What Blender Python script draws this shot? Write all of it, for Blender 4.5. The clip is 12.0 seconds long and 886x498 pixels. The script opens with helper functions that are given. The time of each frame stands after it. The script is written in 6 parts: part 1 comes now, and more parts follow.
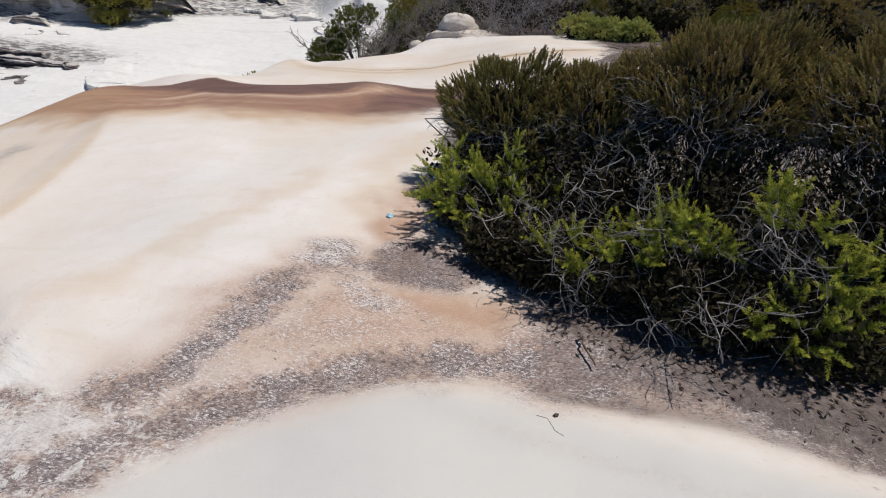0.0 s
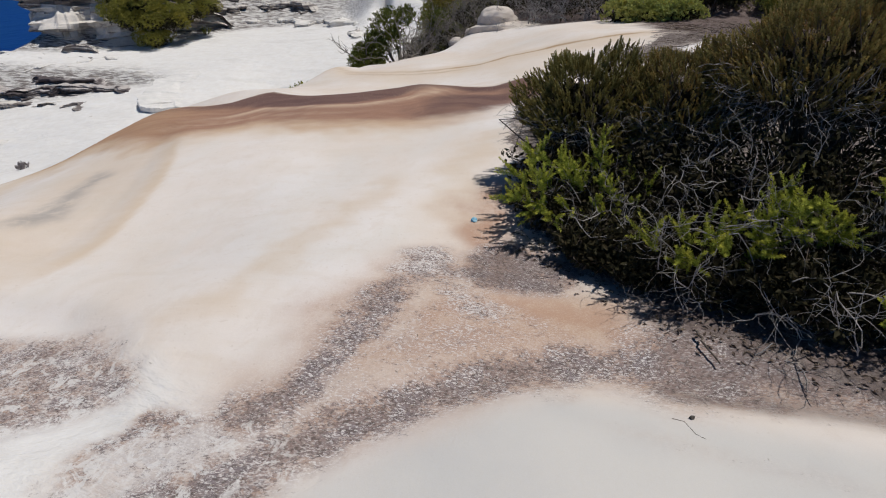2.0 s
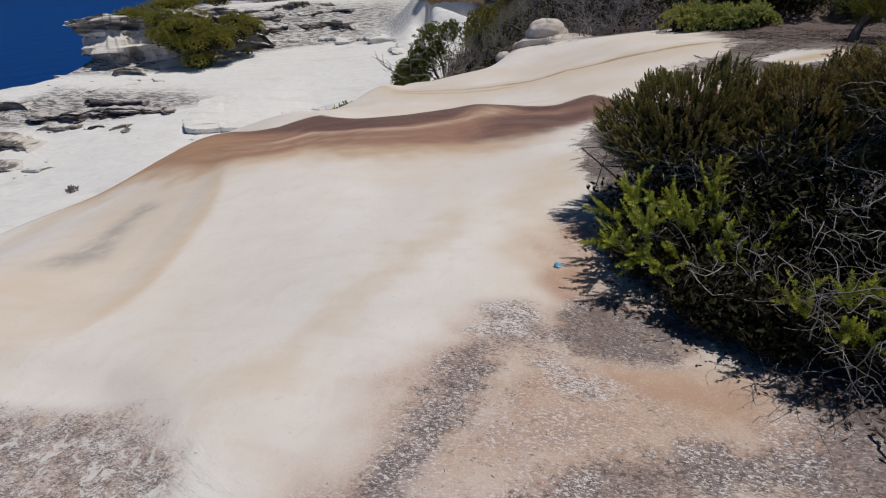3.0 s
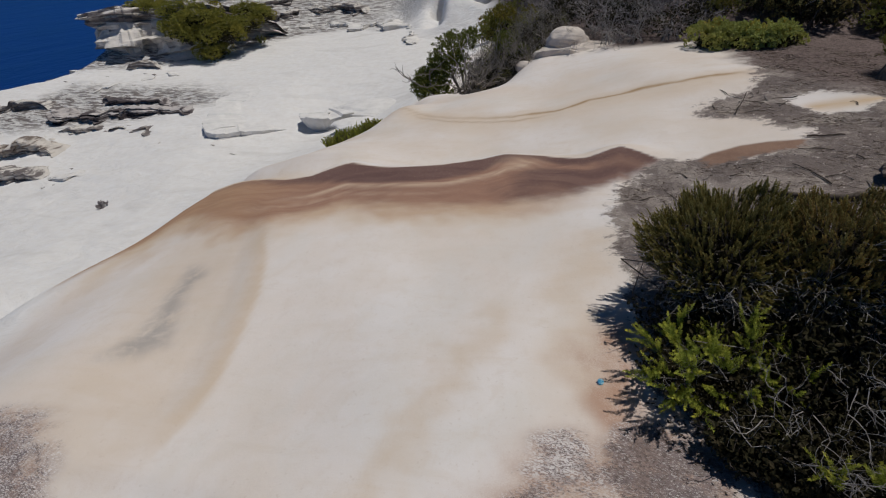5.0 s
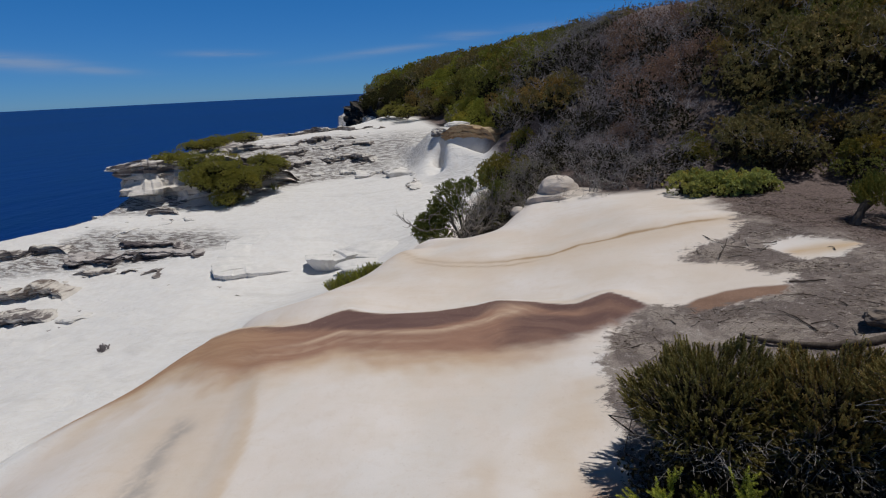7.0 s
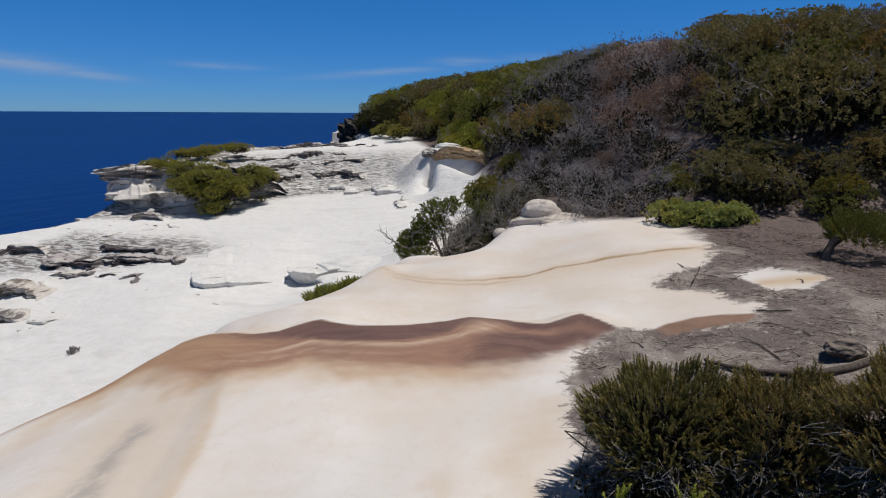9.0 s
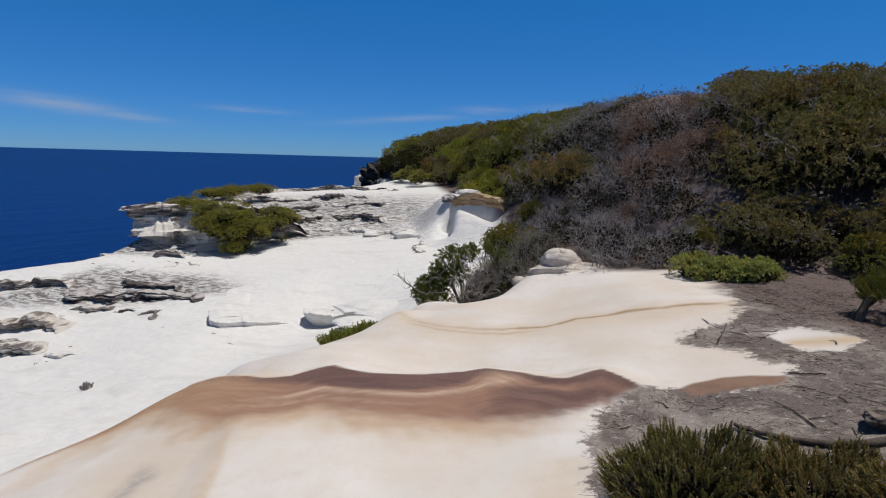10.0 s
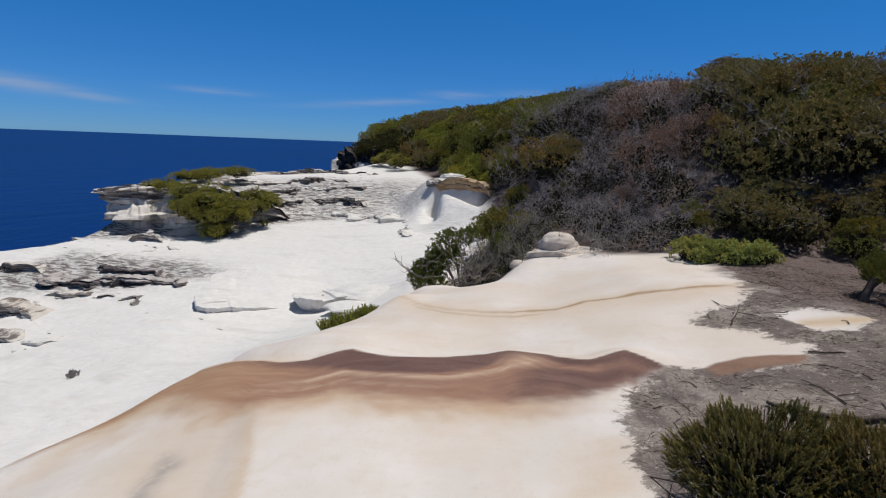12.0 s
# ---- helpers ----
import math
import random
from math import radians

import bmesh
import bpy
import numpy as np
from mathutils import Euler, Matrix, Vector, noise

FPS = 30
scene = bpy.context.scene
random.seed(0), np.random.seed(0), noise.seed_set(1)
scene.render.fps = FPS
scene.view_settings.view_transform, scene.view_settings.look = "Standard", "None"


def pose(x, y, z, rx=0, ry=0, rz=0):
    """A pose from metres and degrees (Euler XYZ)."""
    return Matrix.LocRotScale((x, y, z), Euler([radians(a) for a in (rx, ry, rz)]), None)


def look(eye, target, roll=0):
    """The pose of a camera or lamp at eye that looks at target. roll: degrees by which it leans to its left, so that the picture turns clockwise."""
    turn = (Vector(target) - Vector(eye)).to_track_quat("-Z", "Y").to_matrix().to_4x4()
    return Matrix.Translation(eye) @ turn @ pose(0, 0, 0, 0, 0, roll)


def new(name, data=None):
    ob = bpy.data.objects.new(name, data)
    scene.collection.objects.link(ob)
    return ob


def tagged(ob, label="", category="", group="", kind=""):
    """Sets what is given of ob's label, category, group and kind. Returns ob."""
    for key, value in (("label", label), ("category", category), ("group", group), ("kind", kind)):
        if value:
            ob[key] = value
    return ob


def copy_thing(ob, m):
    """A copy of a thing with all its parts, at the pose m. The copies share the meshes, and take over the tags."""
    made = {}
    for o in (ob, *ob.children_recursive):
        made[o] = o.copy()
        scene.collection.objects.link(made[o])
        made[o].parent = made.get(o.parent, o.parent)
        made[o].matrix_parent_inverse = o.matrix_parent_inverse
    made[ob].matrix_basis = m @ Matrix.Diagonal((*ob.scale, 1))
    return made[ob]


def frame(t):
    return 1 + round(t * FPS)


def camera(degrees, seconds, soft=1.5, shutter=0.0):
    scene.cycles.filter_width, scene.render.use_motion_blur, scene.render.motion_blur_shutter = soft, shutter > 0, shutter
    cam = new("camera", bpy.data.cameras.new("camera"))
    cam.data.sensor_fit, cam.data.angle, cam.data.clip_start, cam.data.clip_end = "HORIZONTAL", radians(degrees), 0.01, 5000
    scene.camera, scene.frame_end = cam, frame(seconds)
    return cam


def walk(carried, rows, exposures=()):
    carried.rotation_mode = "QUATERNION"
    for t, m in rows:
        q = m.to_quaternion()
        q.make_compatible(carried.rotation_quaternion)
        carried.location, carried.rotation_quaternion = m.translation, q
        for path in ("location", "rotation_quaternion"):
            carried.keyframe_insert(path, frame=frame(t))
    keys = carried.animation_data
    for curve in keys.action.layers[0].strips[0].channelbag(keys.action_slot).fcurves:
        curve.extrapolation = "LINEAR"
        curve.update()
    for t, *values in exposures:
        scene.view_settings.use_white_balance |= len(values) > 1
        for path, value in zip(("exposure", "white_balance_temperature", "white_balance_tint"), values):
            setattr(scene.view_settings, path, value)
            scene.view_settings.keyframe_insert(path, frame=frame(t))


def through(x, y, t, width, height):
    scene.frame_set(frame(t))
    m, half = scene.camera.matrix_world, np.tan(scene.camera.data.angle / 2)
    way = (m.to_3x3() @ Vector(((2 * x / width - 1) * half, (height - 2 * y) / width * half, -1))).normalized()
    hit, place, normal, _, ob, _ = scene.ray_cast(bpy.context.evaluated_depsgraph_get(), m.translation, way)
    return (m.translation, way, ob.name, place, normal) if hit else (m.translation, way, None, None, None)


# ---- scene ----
cam = camera(77.5, 12.0, soft=1.1)
METRES, EYE, TILT, LEAN, TURN = 3.5, 1.54, -28.25, -7.75, 0.0
PATH = [
    (0, (0.342, 0.25, 1.749), (0.201, 2.03, 0.849), 6.7),
    (0.5, (0.261, 0.211, 1.807), (0.115, 1.995, 0.914), 5.3),
    (1, (0.21, 0.181, 1.793), (0.031, 1.961, 0.9), 3.3),
    (1.5, (0.149, 0.2, 1.76), (-0.084, 1.956, 0.832), 1.0),
    (2, (0.027, 0.227, 1.785), (-0.244, 1.978, 0.857), 1.3),
    (2.5, (-0.151, 0.417, 1.771), (-0.504, 2.166, 0.868), 1.2),
    (3, (-0.287, 0.66, 1.768), (-0.687, 2.406, 0.877), -0.7),
    (3.2, (-0.351, 0.784, 1.783), (-0.767, 2.529, 0.899), -1.9),
    (4.8, (-0.609, 0.864, 2.641), (-1.027, 2.543, 1.638), -2.4),
    (5, (-0.551, 0.854, 2.669), (-0.977, 2.532, 1.668), -2.1),
    (5.5, (-0.564, 0.827, 2.778), (-0.982, 2.518, 1.795), -1.3),
    (6, (-0.643, 0.833, 2.796), (-1.058, 2.556, 1.868), -0.6),
    (6.5, (-0.597, 0.808, 2.802), (-1.031, 2.582, 1.987), -0.2),
    (6.7, (-0.563, 0.836, 2.829), (-1.027, 2.655, 2.142), -0.4),
    (6.8, (-0.505, 0.858, 2.839), (-0.98, 2.688, 2.187), -0.9),
    (7, (-0.397, 0.868, 2.84), (-0.874, 2.728, 2.277), -2.77),
    (7.2, (-0.296, 0.899, 2.71), (-0.745, 2.781, 2.203), -3.5),
    (8.8, (-0.225, 0.87, 2.733), (-0.664, 2.752, 2.217), 0.1),
    (9, (-0.24, 0.864, 2.758), (-0.681, 2.753, 2.272), 0.4),
    (9.5, (-0.277, 0.867, 2.787), (-0.754, 2.769, 2.392), 1.2),
    (10, (-0.27, 0.948, 2.775), (-0.784, 2.853, 2.445), 1.7),
    (10.5, (-0.272, 1.037, 2.771), (-0.783, 2.937, 2.414), 2.0),
    (11, (-0.343, 1.012, 2.788), (-0.834, 2.913, 2.41), 2.3),
    (11.5, (-0.51, 0.917, 2.744), (-0.9, 2.843, 2.369), 2.2),
    (12, (-0.825, 0.877, 2.705), (-1.234, 2.798, 2.327), 2.3),
]
walk(cam, [(t, look(eye, target, roll)) for t, eye, target, roll in PATH],
     exposures=[(0, 0.03), (1, -0.03), (2.5, -0.24), (3.2, -0.35), (4.8, -0.55), (6.5, -0.48), (8.8, -0.16), (12, -0.1)])

# ---- light ----
SUN_TURN, SUN_HEIGHT = radians(84), radians(73)
SUN_WAY = Vector((math.sin(SUN_TURN) * math.cos(SUN_HEIGHT), math.cos(SUN_TURN) * math.cos(SUN_HEIGHT), math.sin(SUN_HEIGHT)))
world = bpy.data.worlds.new("sky")
scene.world = world
world.use_nodes = True
wt = world.node_tree
wt.nodes.clear()
sky = wt.nodes.new("ShaderNodeTexSky")
sky.sky_type, sky.sun_disc = "NISHITA", False
sky.sun_elevation, sky.sun_rotation = SUN_HEIGHT, SUN_TURN
sky.altitude = 3000
sky.air_density, sky.dust_density, sky.ozone_density = 0.9, 0.0, 2.5
back = wt.nodes.new("ShaderNodeBackground")
back.inputs["Strength"].default_value = 0.065
wout = wt.nodes.new("ShaderNodeOutputWorld")
tone = wt.nodes.new("ShaderNodeMix")
tone.data_type, tone.blend_type = "RGBA", "MULTIPLY"
tone.inputs[0].default_value = 1.0
air = wt.nodes.new("ShaderNodeMix")
air.data_type = "RGBA"
air.inputs[6].default_value, air.inputs[7].default_value = (0.33, 0.66, 1.22, 1), (0.18, 1.25, 2.0, 1)
lift = wt.nodes.new("ShaderNodeMapRange")
for k, v in enumerate((0.0, 0.32, 0.0, 1.0)):
    lift.inputs[k + 1].default_value = v
wt.links.new(lift.outputs[0], air.inputs[0])
top = wt.nodes.new("ShaderNodeMix")
top.data_type = "RGBA"
top.inputs[7].default_value = (0.42, 0.39, 0.38, 1)
climb = wt.nodes.new("ShaderNodeMapRange")
for k, v in enumerate((0.29, 0.55, 0.0, 1.0)):
    climb.inputs[k + 1].default_value = v
wt.links.new(climb.outputs[0], top.inputs[0])
wt.links.new(air.outputs[2], top.inputs[6])
wt.links.new(top.outputs[2], tone.inputs[7])
wt.links.new(sky.outputs[0], tone.inputs[6])
spot = wt.nodes.new("ShaderNodeTexCoord")
flat = wt.nodes.new("ShaderNodeMapping")
flat.inputs["Scale"].default_value = (2.2, 2.2, 26)
flat.inputs["Location"].default_value = (0.3, 0.1, 0.2)
wisp = wt.nodes.new("ShaderNodeTexNoise")
wisp.inputs["Scale"].default_value, wisp.inputs["Detail"].default_value, wisp.inputs["Roughness"].default_value = 1.6, 7, 0.6
# thin wisps low in the sky: bearing, height, half width, half thickness, tilt, strength
WISPS = ((-0.87, 0.061, 0.08, 0.010, -0.10, 0.9), (-0.78, 0.048, 0.06, 0.006, -0.10, 0.6), (-0.59, 0.067, 0.055, 0.005, -0.02, 0.8), (-0.33, 0.064, 0.12, 0.006, 0.08, 0.5), (-0.19, 0.080, 0.05, 0.009, 0.0, 0.8), (-0.08, 0.088, 0.05, 0.006, 0.0, 0.6))
thin = wt.nodes.new("ShaderNodeMapRange")
thin.interpolation_type = "SMOOTHSTEP"
for k, v in enumerate((0.36, 0.62, 0.15, 0.75)):
    thin.inputs[k + 1].default_value = v
split = wt.nodes.new("ShaderNodeSeparateXYZ")
def world_math(what, a, b):
    n = wt.nodes.new("ShaderNodeMath")
    n.operation = what
    for k, v in enumerate((a, b)):
        if isinstance(v, (int, float)):
            n.inputs[k].default_value = v
        else:
            wt.links.new(v, n.inputs[k])
    return n.outputs[0]


bearing = world_math("ARCTAN2", split.outputs["X"], split.outputs["Y"])
wisps = None
for turn_, rise_, wide_, thick_, tilt_, amount_ in WISPS:
    off = world_math("SUBTRACT", bearing, turn_)
    up = world_math("SUBTRACT", split.outputs["Z"], world_math("ADD", world_math("MULTIPLY", off, tilt_), rise_))
    spread_ = world_math("ADD", world_math("POWER", world_math("DIVIDE", off, wide_), 2.0), world_math("POWER", world_math("DIVIDE", up, thick_), 2.0))
    one = world_math("MULTIPLY", world_math("POWER", 2.718, world_math("MULTIPLY", spread_, -1.0)), amount_)
    wisps = one if wisps is None else world_math("MAXIMUM", wisps, one)
both = wt.nodes.new("ShaderNodeMath")
both.operation = "MULTIPLY"
cloud = wt.nodes.new("ShaderNodeMix")
cloud.data_type = "RGBA"
cloud.inputs[7].default_value = (5.0, 6.2, 8.5, 1)
wt.links.new(spot.outputs["Generated"], flat.inputs[0])
wt.links.new(flat.outputs[0], wisp.inputs["Vector"])
wt.links.new(wisp.outputs["Fac"], thin.inputs[0])
wt.links.new(spot.outputs["Generated"], split.inputs[0])
wt.links.new(split.outputs["Z"], lift.inputs[0])
wt.links.new(split.outputs["Z"], climb.inputs[0])
wt.links.new(thin.outputs[0], both.inputs[0])
wt.links.new(wisps, both.inputs[1])
wt.links.new(both.outputs[0], cloud.inputs[0])
wt.links.new(tone.outputs[2], cloud.inputs[6])
wt.links.new(cloud.outputs[2], back.inputs[0])
wt.links.new(back.outputs[0], wout.inputs[0])
sun = new("sun", bpy.data.lights.new("sun", "SUN"))
sun.data.energy, sun.data.angle, sun.data.color = 3.6, radians(0.5), (1.0, 0.965, 0.92)
sun.matrix_world = look(SUN_WAY * 60, (0, 0, 0))

# ---- materials ----
class Nodes:
    """A short hand for building one node material."""

    def __init__(self, name, rough=0.8, spec=0.3):
        self.m = bpy.data.materials.new(name)
        self.m.use_nodes = True
        self.t = self.m.node_tree
        self.bsdf = self.t.nodes["Principled BSDF"]
        self.bsdf.inputs["Roughness"].default_value = rough
        self.bsdf.inputs["Specular IOR Level"].default_value = spec
        self.where = self.t.nodes.new("ShaderNodeTexCoord").outputs["Object"]

    def put(self, value, socket):
        if isinstance(value, (int, float)):
            socket.default_value = value
        elif isinstance(value, tuple):
            socket.default_value = (*value, 1) if len(value) == 3 and socket.type == "RGBA" else value
        else:
            self.t.links.new(value, socket)

    def at(self, size=(1, 1, 1), turn=(0, 0, 0), where=None):
        n = self.t.nodes.new("ShaderNodeMapping")
        self.put(where or self.where, n.inputs[0])
        n.inputs["Scale"].default_value = size
        n.inputs["Rotation"].default_value = turn
        return n.outputs[0]

    def noise(self, scale, detail=4, rough=0.6, where=None, warp=0.0):
        n = self.t.nodes.new("ShaderNodeTexNoise")
        self.put(where or self.where, n.inputs["Vector"])
        n.inputs["Scale"].default_value, n.inputs["Detail"].default_value = scale, detail
        n.inputs["Roughness"].default_value, n.inputs["Distortion"].default_value = rough, warp
        return n.outputs["Fac"]

    def attr(self, name):
        n = self.t.nodes.new("ShaderNodeAttribute")
        n.attribute_name = name
        return n.outputs["Fac"]

    def ramp(self, value, a, b, low=0.0, high=1.0):
        n = self.t.nodes.new("ShaderNodeMapRange")
        n.interpolation_type = "SMOOTHSTEP"
        self.put(value, n.inputs[0])
        for k, v in enumerate((a, b, low, high)):
            n.inputs[k + 1].default_value = v
        return n.outputs[0]

    def math(self, what, a, b=0.0):
        n = self.t.nodes.new("ShaderNodeMath")
        n.operation = what
        self.put(a, n.inputs[0])
        self.put(b, n.inputs[1])
        return n.outputs[0]

    def mix(self, fac, a, b, how="MIX"):
        n = self.t.nodes.new("ShaderNodeMix")
        n.data_type, n.blend_type = "RGBA", how
        self.put(fac, n.inputs[0])
        self.put(a, n.inputs[6])
        self.put(b, n.inputs[7])
        return n.outputs[2]

    def bump(self, height, strength, distance, under=None):
        n = self.t.nodes.new("ShaderNodeBump")
        self.put(height, n.inputs["Height"])
        n.inputs["Strength"].default_value, n.inputs["Distance"].default_value = strength, distance
        if under is not None:
            self.put(under, n.inputs["Normal"])
        return n.outputs[0]

    def random(self, island=True):
        if island:
            return self.t.nodes.new("ShaderNodeNewGeometry").outputs["Random Per Island"]
        return self.t.nodes.new("ShaderNodeObjectInfo").outputs["Random"]

    def done(self, colour, normal=None):
        self.put(colour, self.bsdf.inputs["Base Color"])
        if normal is not None:
            self.put(normal, self.bsdf.inputs["Normal"])
        return self.m


def rock_material():
    """Pale wind-smoothed sandstone with iron bands, grey crusts and litter, laid out by the masks of the ground mesh."""
    n = Nodes("sandstone_ground", 0.9, 0.15)
    wide, mid, fine = n.noise(0.9, 4, 0.55), n.noise(5, 5, 0.6), n.noise(55, 3, 0.6)
    grain = n.noise(260, 2, 0.7)
    drag = n.noise(3.0, 5, 0.65, n.at((0.35, 1.6, 1), (0, 0, 0.5)), 0.6)
    cream = n.mix(n.ramp(wide, 0.35, 0.68), (0.735, 0.66, 0.595), (0.78, 0.738, 0.71))
    cream = n.mix(n.ramp(drag, 0.5, 0.75, 0, 0.45), cream, (0.68, 0.595, 0.505))
    cream = n.mix(n.ramp(n.noise(1.4, 4, 0.55, n.at((1, 0.7, 1), (0, 0, 0.6)), 0.5), 0.45, 0.7, 0, 0.5), cream, (0.70, 0.675, 0.64))
    cream = n.mix(n.ramp(n.noise(2.6, 5, 0.6, None, 0.8), 0.42, 0.72, 0, 0.4), cream, (0.69, 0.622, 0.545))
    cream = n.mix(n.ramp(n.noise(8, 6, 0.68, n.at((1, 0.8, 1)), 0.4), 0.5, 0.68, 0, 0.35), cream, (0.68, 0.60, 0.53))
    cream = n.mix(n.ramp(n.noise(34, 3, 0.6), 0.62, 0.72, 0, 0.3), cream, (0.55, 0.47, 0.40))
    white = n.mix(n.ramp(mid, 0.3, 0.7), (0.745, 0.725, 0.70), (0.79, 0.78, 0.765))
    white = n.mix(n.ramp(n.noise(1.1, 6, 0.6, n.at((0.5, 1.3, 1), (0, 0, -0.5)), 0.7), 0.52, 0.7, 0, 0.4), white, (0.60, 0.58, 0.55))
    c = n.mix(n.attr("white"), cream, white)
    c = n.mix(n.attr("cool"), c, n.mix(n.ramp(wide, 0.35, 0.65), (0.56, 0.555, 0.545), (0.635, 0.615, 0.585)))
    crust = n.noise(3.0, 7, 0.7, n.at((0.8, 2.6, 8), (0.05, 0, 0.2)), 0.4)
    c = n.mix(n.math("MULTIPLY", n.attr("strata"), n.ramp(crust, 0.44, 0.56)), c, (0.22, 0.195, 0.185))
    tan = n.math("MULTIPLY", n.attr("tan"), n.ramp(drag, 0.2, 0.6, 0.65, 1.0))
    c = n.mix(tan, c, (0.60, 0.45, 0.295))
    c = n.mix(n.math("MULTIPLY", n.attr("vein"), n.ramp(drag, 0.25, 0.55, 0.7, 1.0)), c, (0.36, 0.235, 0.12))
    grey_film = n.noise(5.5, 5, 0.6, None, 0.4)
    c = n.mix(n.math("MULTIPLY", n.attr("stain"), n.ramp(grey_film, 0.3, 0.6, 0.25, 0.8)), c, (0.36, 0.335, 0.315))
    bed = n.t.nodes.new("ShaderNodeCombineXYZ")
    n.put(n.attr("along"), bed.inputs[0])
    depth = n.math("ADD", n.attr("down"), n.ramp(n.noise(1.2, 1), 0.2, 0.8, -0.12, 0.12))
    n.put(depth, bed.inputs[1])
    lines = n.noise(1.0, 5, 0.62, n.at((0.9, 7, 1), (0, 0, 0), bed.outputs[0]), 0.35)
    thin_lines = n.noise(1.0, 4, 0.55, n.at((1.6, 16, 1), (0, 0, 0), bed.outputs[0]), 0.6)
    stone = n.math("ADD", n.attr("brown"), n.math("MULTIPLY", n.ramp(lines, 0.3, 0.7, -0.05, 0.05), n.ramp(n.attr("brown"), 0.02, 0.3)))
    iron = n.mix(n.ramp(thin_lines, 0.3, 0.72), (0.30, 0.172, 0.125), (0.35, 0.208, 0.148))
    iron = n.mix(n.ramp(n.attr("along"), 5.0, 3.2, 0, 0.9), iron, n.mix(n.ramp(thin_lines, 0.3, 0.7), (0.42, 0.25, 0.15), (0.485, 0.31, 0.19)))
    iron = n.mix(n.ramp(n.math("ADD", n.attr("dark"), n.ramp(lines, 0.3, 0.7, 0.07, -0.07)), 0.15, 0.95), iron, n.mix(n.ramp(lines, 0.35, 0.65), (0.145, 0.086, 0.077), (0.185, 0.113, 0.098)))
    iron = n.mix(n.math("MULTIPLY", n.attr("pale"), n.ramp(thin_lines, 0.3, 0.6, 0.6, 1.0)), iron, (0.56, 0.41, 0.30))
    iron = n.mix(n.ramp(n.attr("along"), 8.35, 8.6), iron, n.mix(n.ramp(mid, 0.3, 0.7), (0.225, 0.14, 0.103), (0.29, 0.185, 0.135)))
    c = n.mix(n.ramp(n.math("ADD", stone, n.ramp(n.noise(95, 3, 0.7), 0.3, 0.7, -0.07, 0.07)), 0.06, 0.92, 0, 1), c, iron)
    c = n.mix(n.math("MULTIPLY", n.ramp(stone, 0.3, 0.7), n.ramp(n.noise(85, 2, 0.6), 0.6, 0.68, 0, 0.22)), c, (0.56, 0.42, 0.33))
    rust = n.math("MULTIPLY", n.attr("rust"), n.ramp(n.math("ADD", n.math("MULTIPLY", mid, 0.5), n.math("MULTIPLY", n.noise(120, 4, 0.75), 0.5)), 0.36, 0.58, 0.4, 1.0))
    c = n.mix(rust, c, (0.42, 0.245, 0.165))
    flake = n.noise(62, 5, 0.8, n.at((1, 1.8, 1), (0, 0, -0.4)))
    blot = n.noise(11, 5, 0.7, n.at((1, 1.5, 1), (0, 0, 0.4)))
    film = n.mix(n.ramp(mid, 0.35, 0.65), (0.25, 0.19, 0.175), (0.20, 0.17, 0.178))
    film = n.mix(n.ramp(fine, 0.45, 0.62), film, (0.10, 0.08, 0.078))
    skirt = n.math("MULTIPLY", n.ramp(n.attr("lichen_and_shade"), 0.02, 0.7), n.ramp(n.noise(26, 4, 0.7), 0.3, 0.6, 0.4, 0.95))
    c = n.mix(skirt, c, n.mix(n.ramp(mid, 0.4, 0.6), (0.42, 0.29, 0.225), (0.36, 0.285, 0.26)))
    fleck = n.noise(60, 5, 0.72, n.at((1, 1.9, 1), (0, 0, -0.35)), 0.3)
    patchy = n.math("MULTIPLY", n.math("SUBTRACT", blot, 0.5), 0.9)
    cover = n.ramp(n.math("ADD", n.math("ADD", fleck, patchy), n.math("MULTIPLY", n.attr("lichen_and_shade"), 0.5)), 0.72, 0.95, 0, 0.88)
    c = n.mix(n.math("MULTIPLY", cover, n.ramp(n.attr("lichen_and_shade"), 0.03, 0.25)), c, film)
    flake_field = n.math("ADD", n.noise(62, 4, 0.72, n.at((1.0, 2.0, 1), (0, 0, 0.45)), 0.5), n.math("MULTIPLY", n.attr("chips"), 0.06))
    chip = n.math("MULTIPLY", n.ramp(flake_field, 0.525, 0.585), n.ramp(n.noise(5, 3), 0.34, 0.58, 0.35, 1))
    c = n.mix(n.math("MULTIPLY", chip, n.ramp(n.attr("lichen_and_shade"), 0.08, 0.42, 0, 0.9)), c, (0.70, 0.66, 0.64))
    blotch = n.math("MULTIPLY", n.ramp(n.noise(13, 5, 0.75, None, 0.5), 0.52, 0.6), n.attr("white"))
    c = n.mix(n.math("MULTIPLY", blotch, n.ramp(n.attr("lichen_and_shade"), 0.1, 0.4, 0, 0.85)), c, (0.72, 0.70, 0.68))
    straw = n.noise(38, 3, 0.7, n.at((1, 5, 1), (0, 0, 0.9), None), 1.2)
    straw = n.math("MAXIMUM", n.math("MULTIPLY", straw, 0.97), n.noise(46, 3, 0.7, n.at((5, 1, 1), (0, 0, 0.5), None), 1.0))
    leaf = n.mix(n.ramp(straw, 0.45, 0.68), (0.125, 0.102, 0.096), (0.29, 0.245, 0.222))
    leaf = n.mix(n.ramp(n.noise(2.2, 5, 0.65), 0.46, 0.6), leaf, n.mix(n.ramp(straw, 0.42, 0.66), (0.225, 0.19, 0.172), (0.45, 0.395, 0.35)))
    leaf = n.mix(n.ramp(n.noise(90, 3, 0.7), 0.54, 0.64, 0, 0.5), leaf, (0.10, 0.08, 0.075))
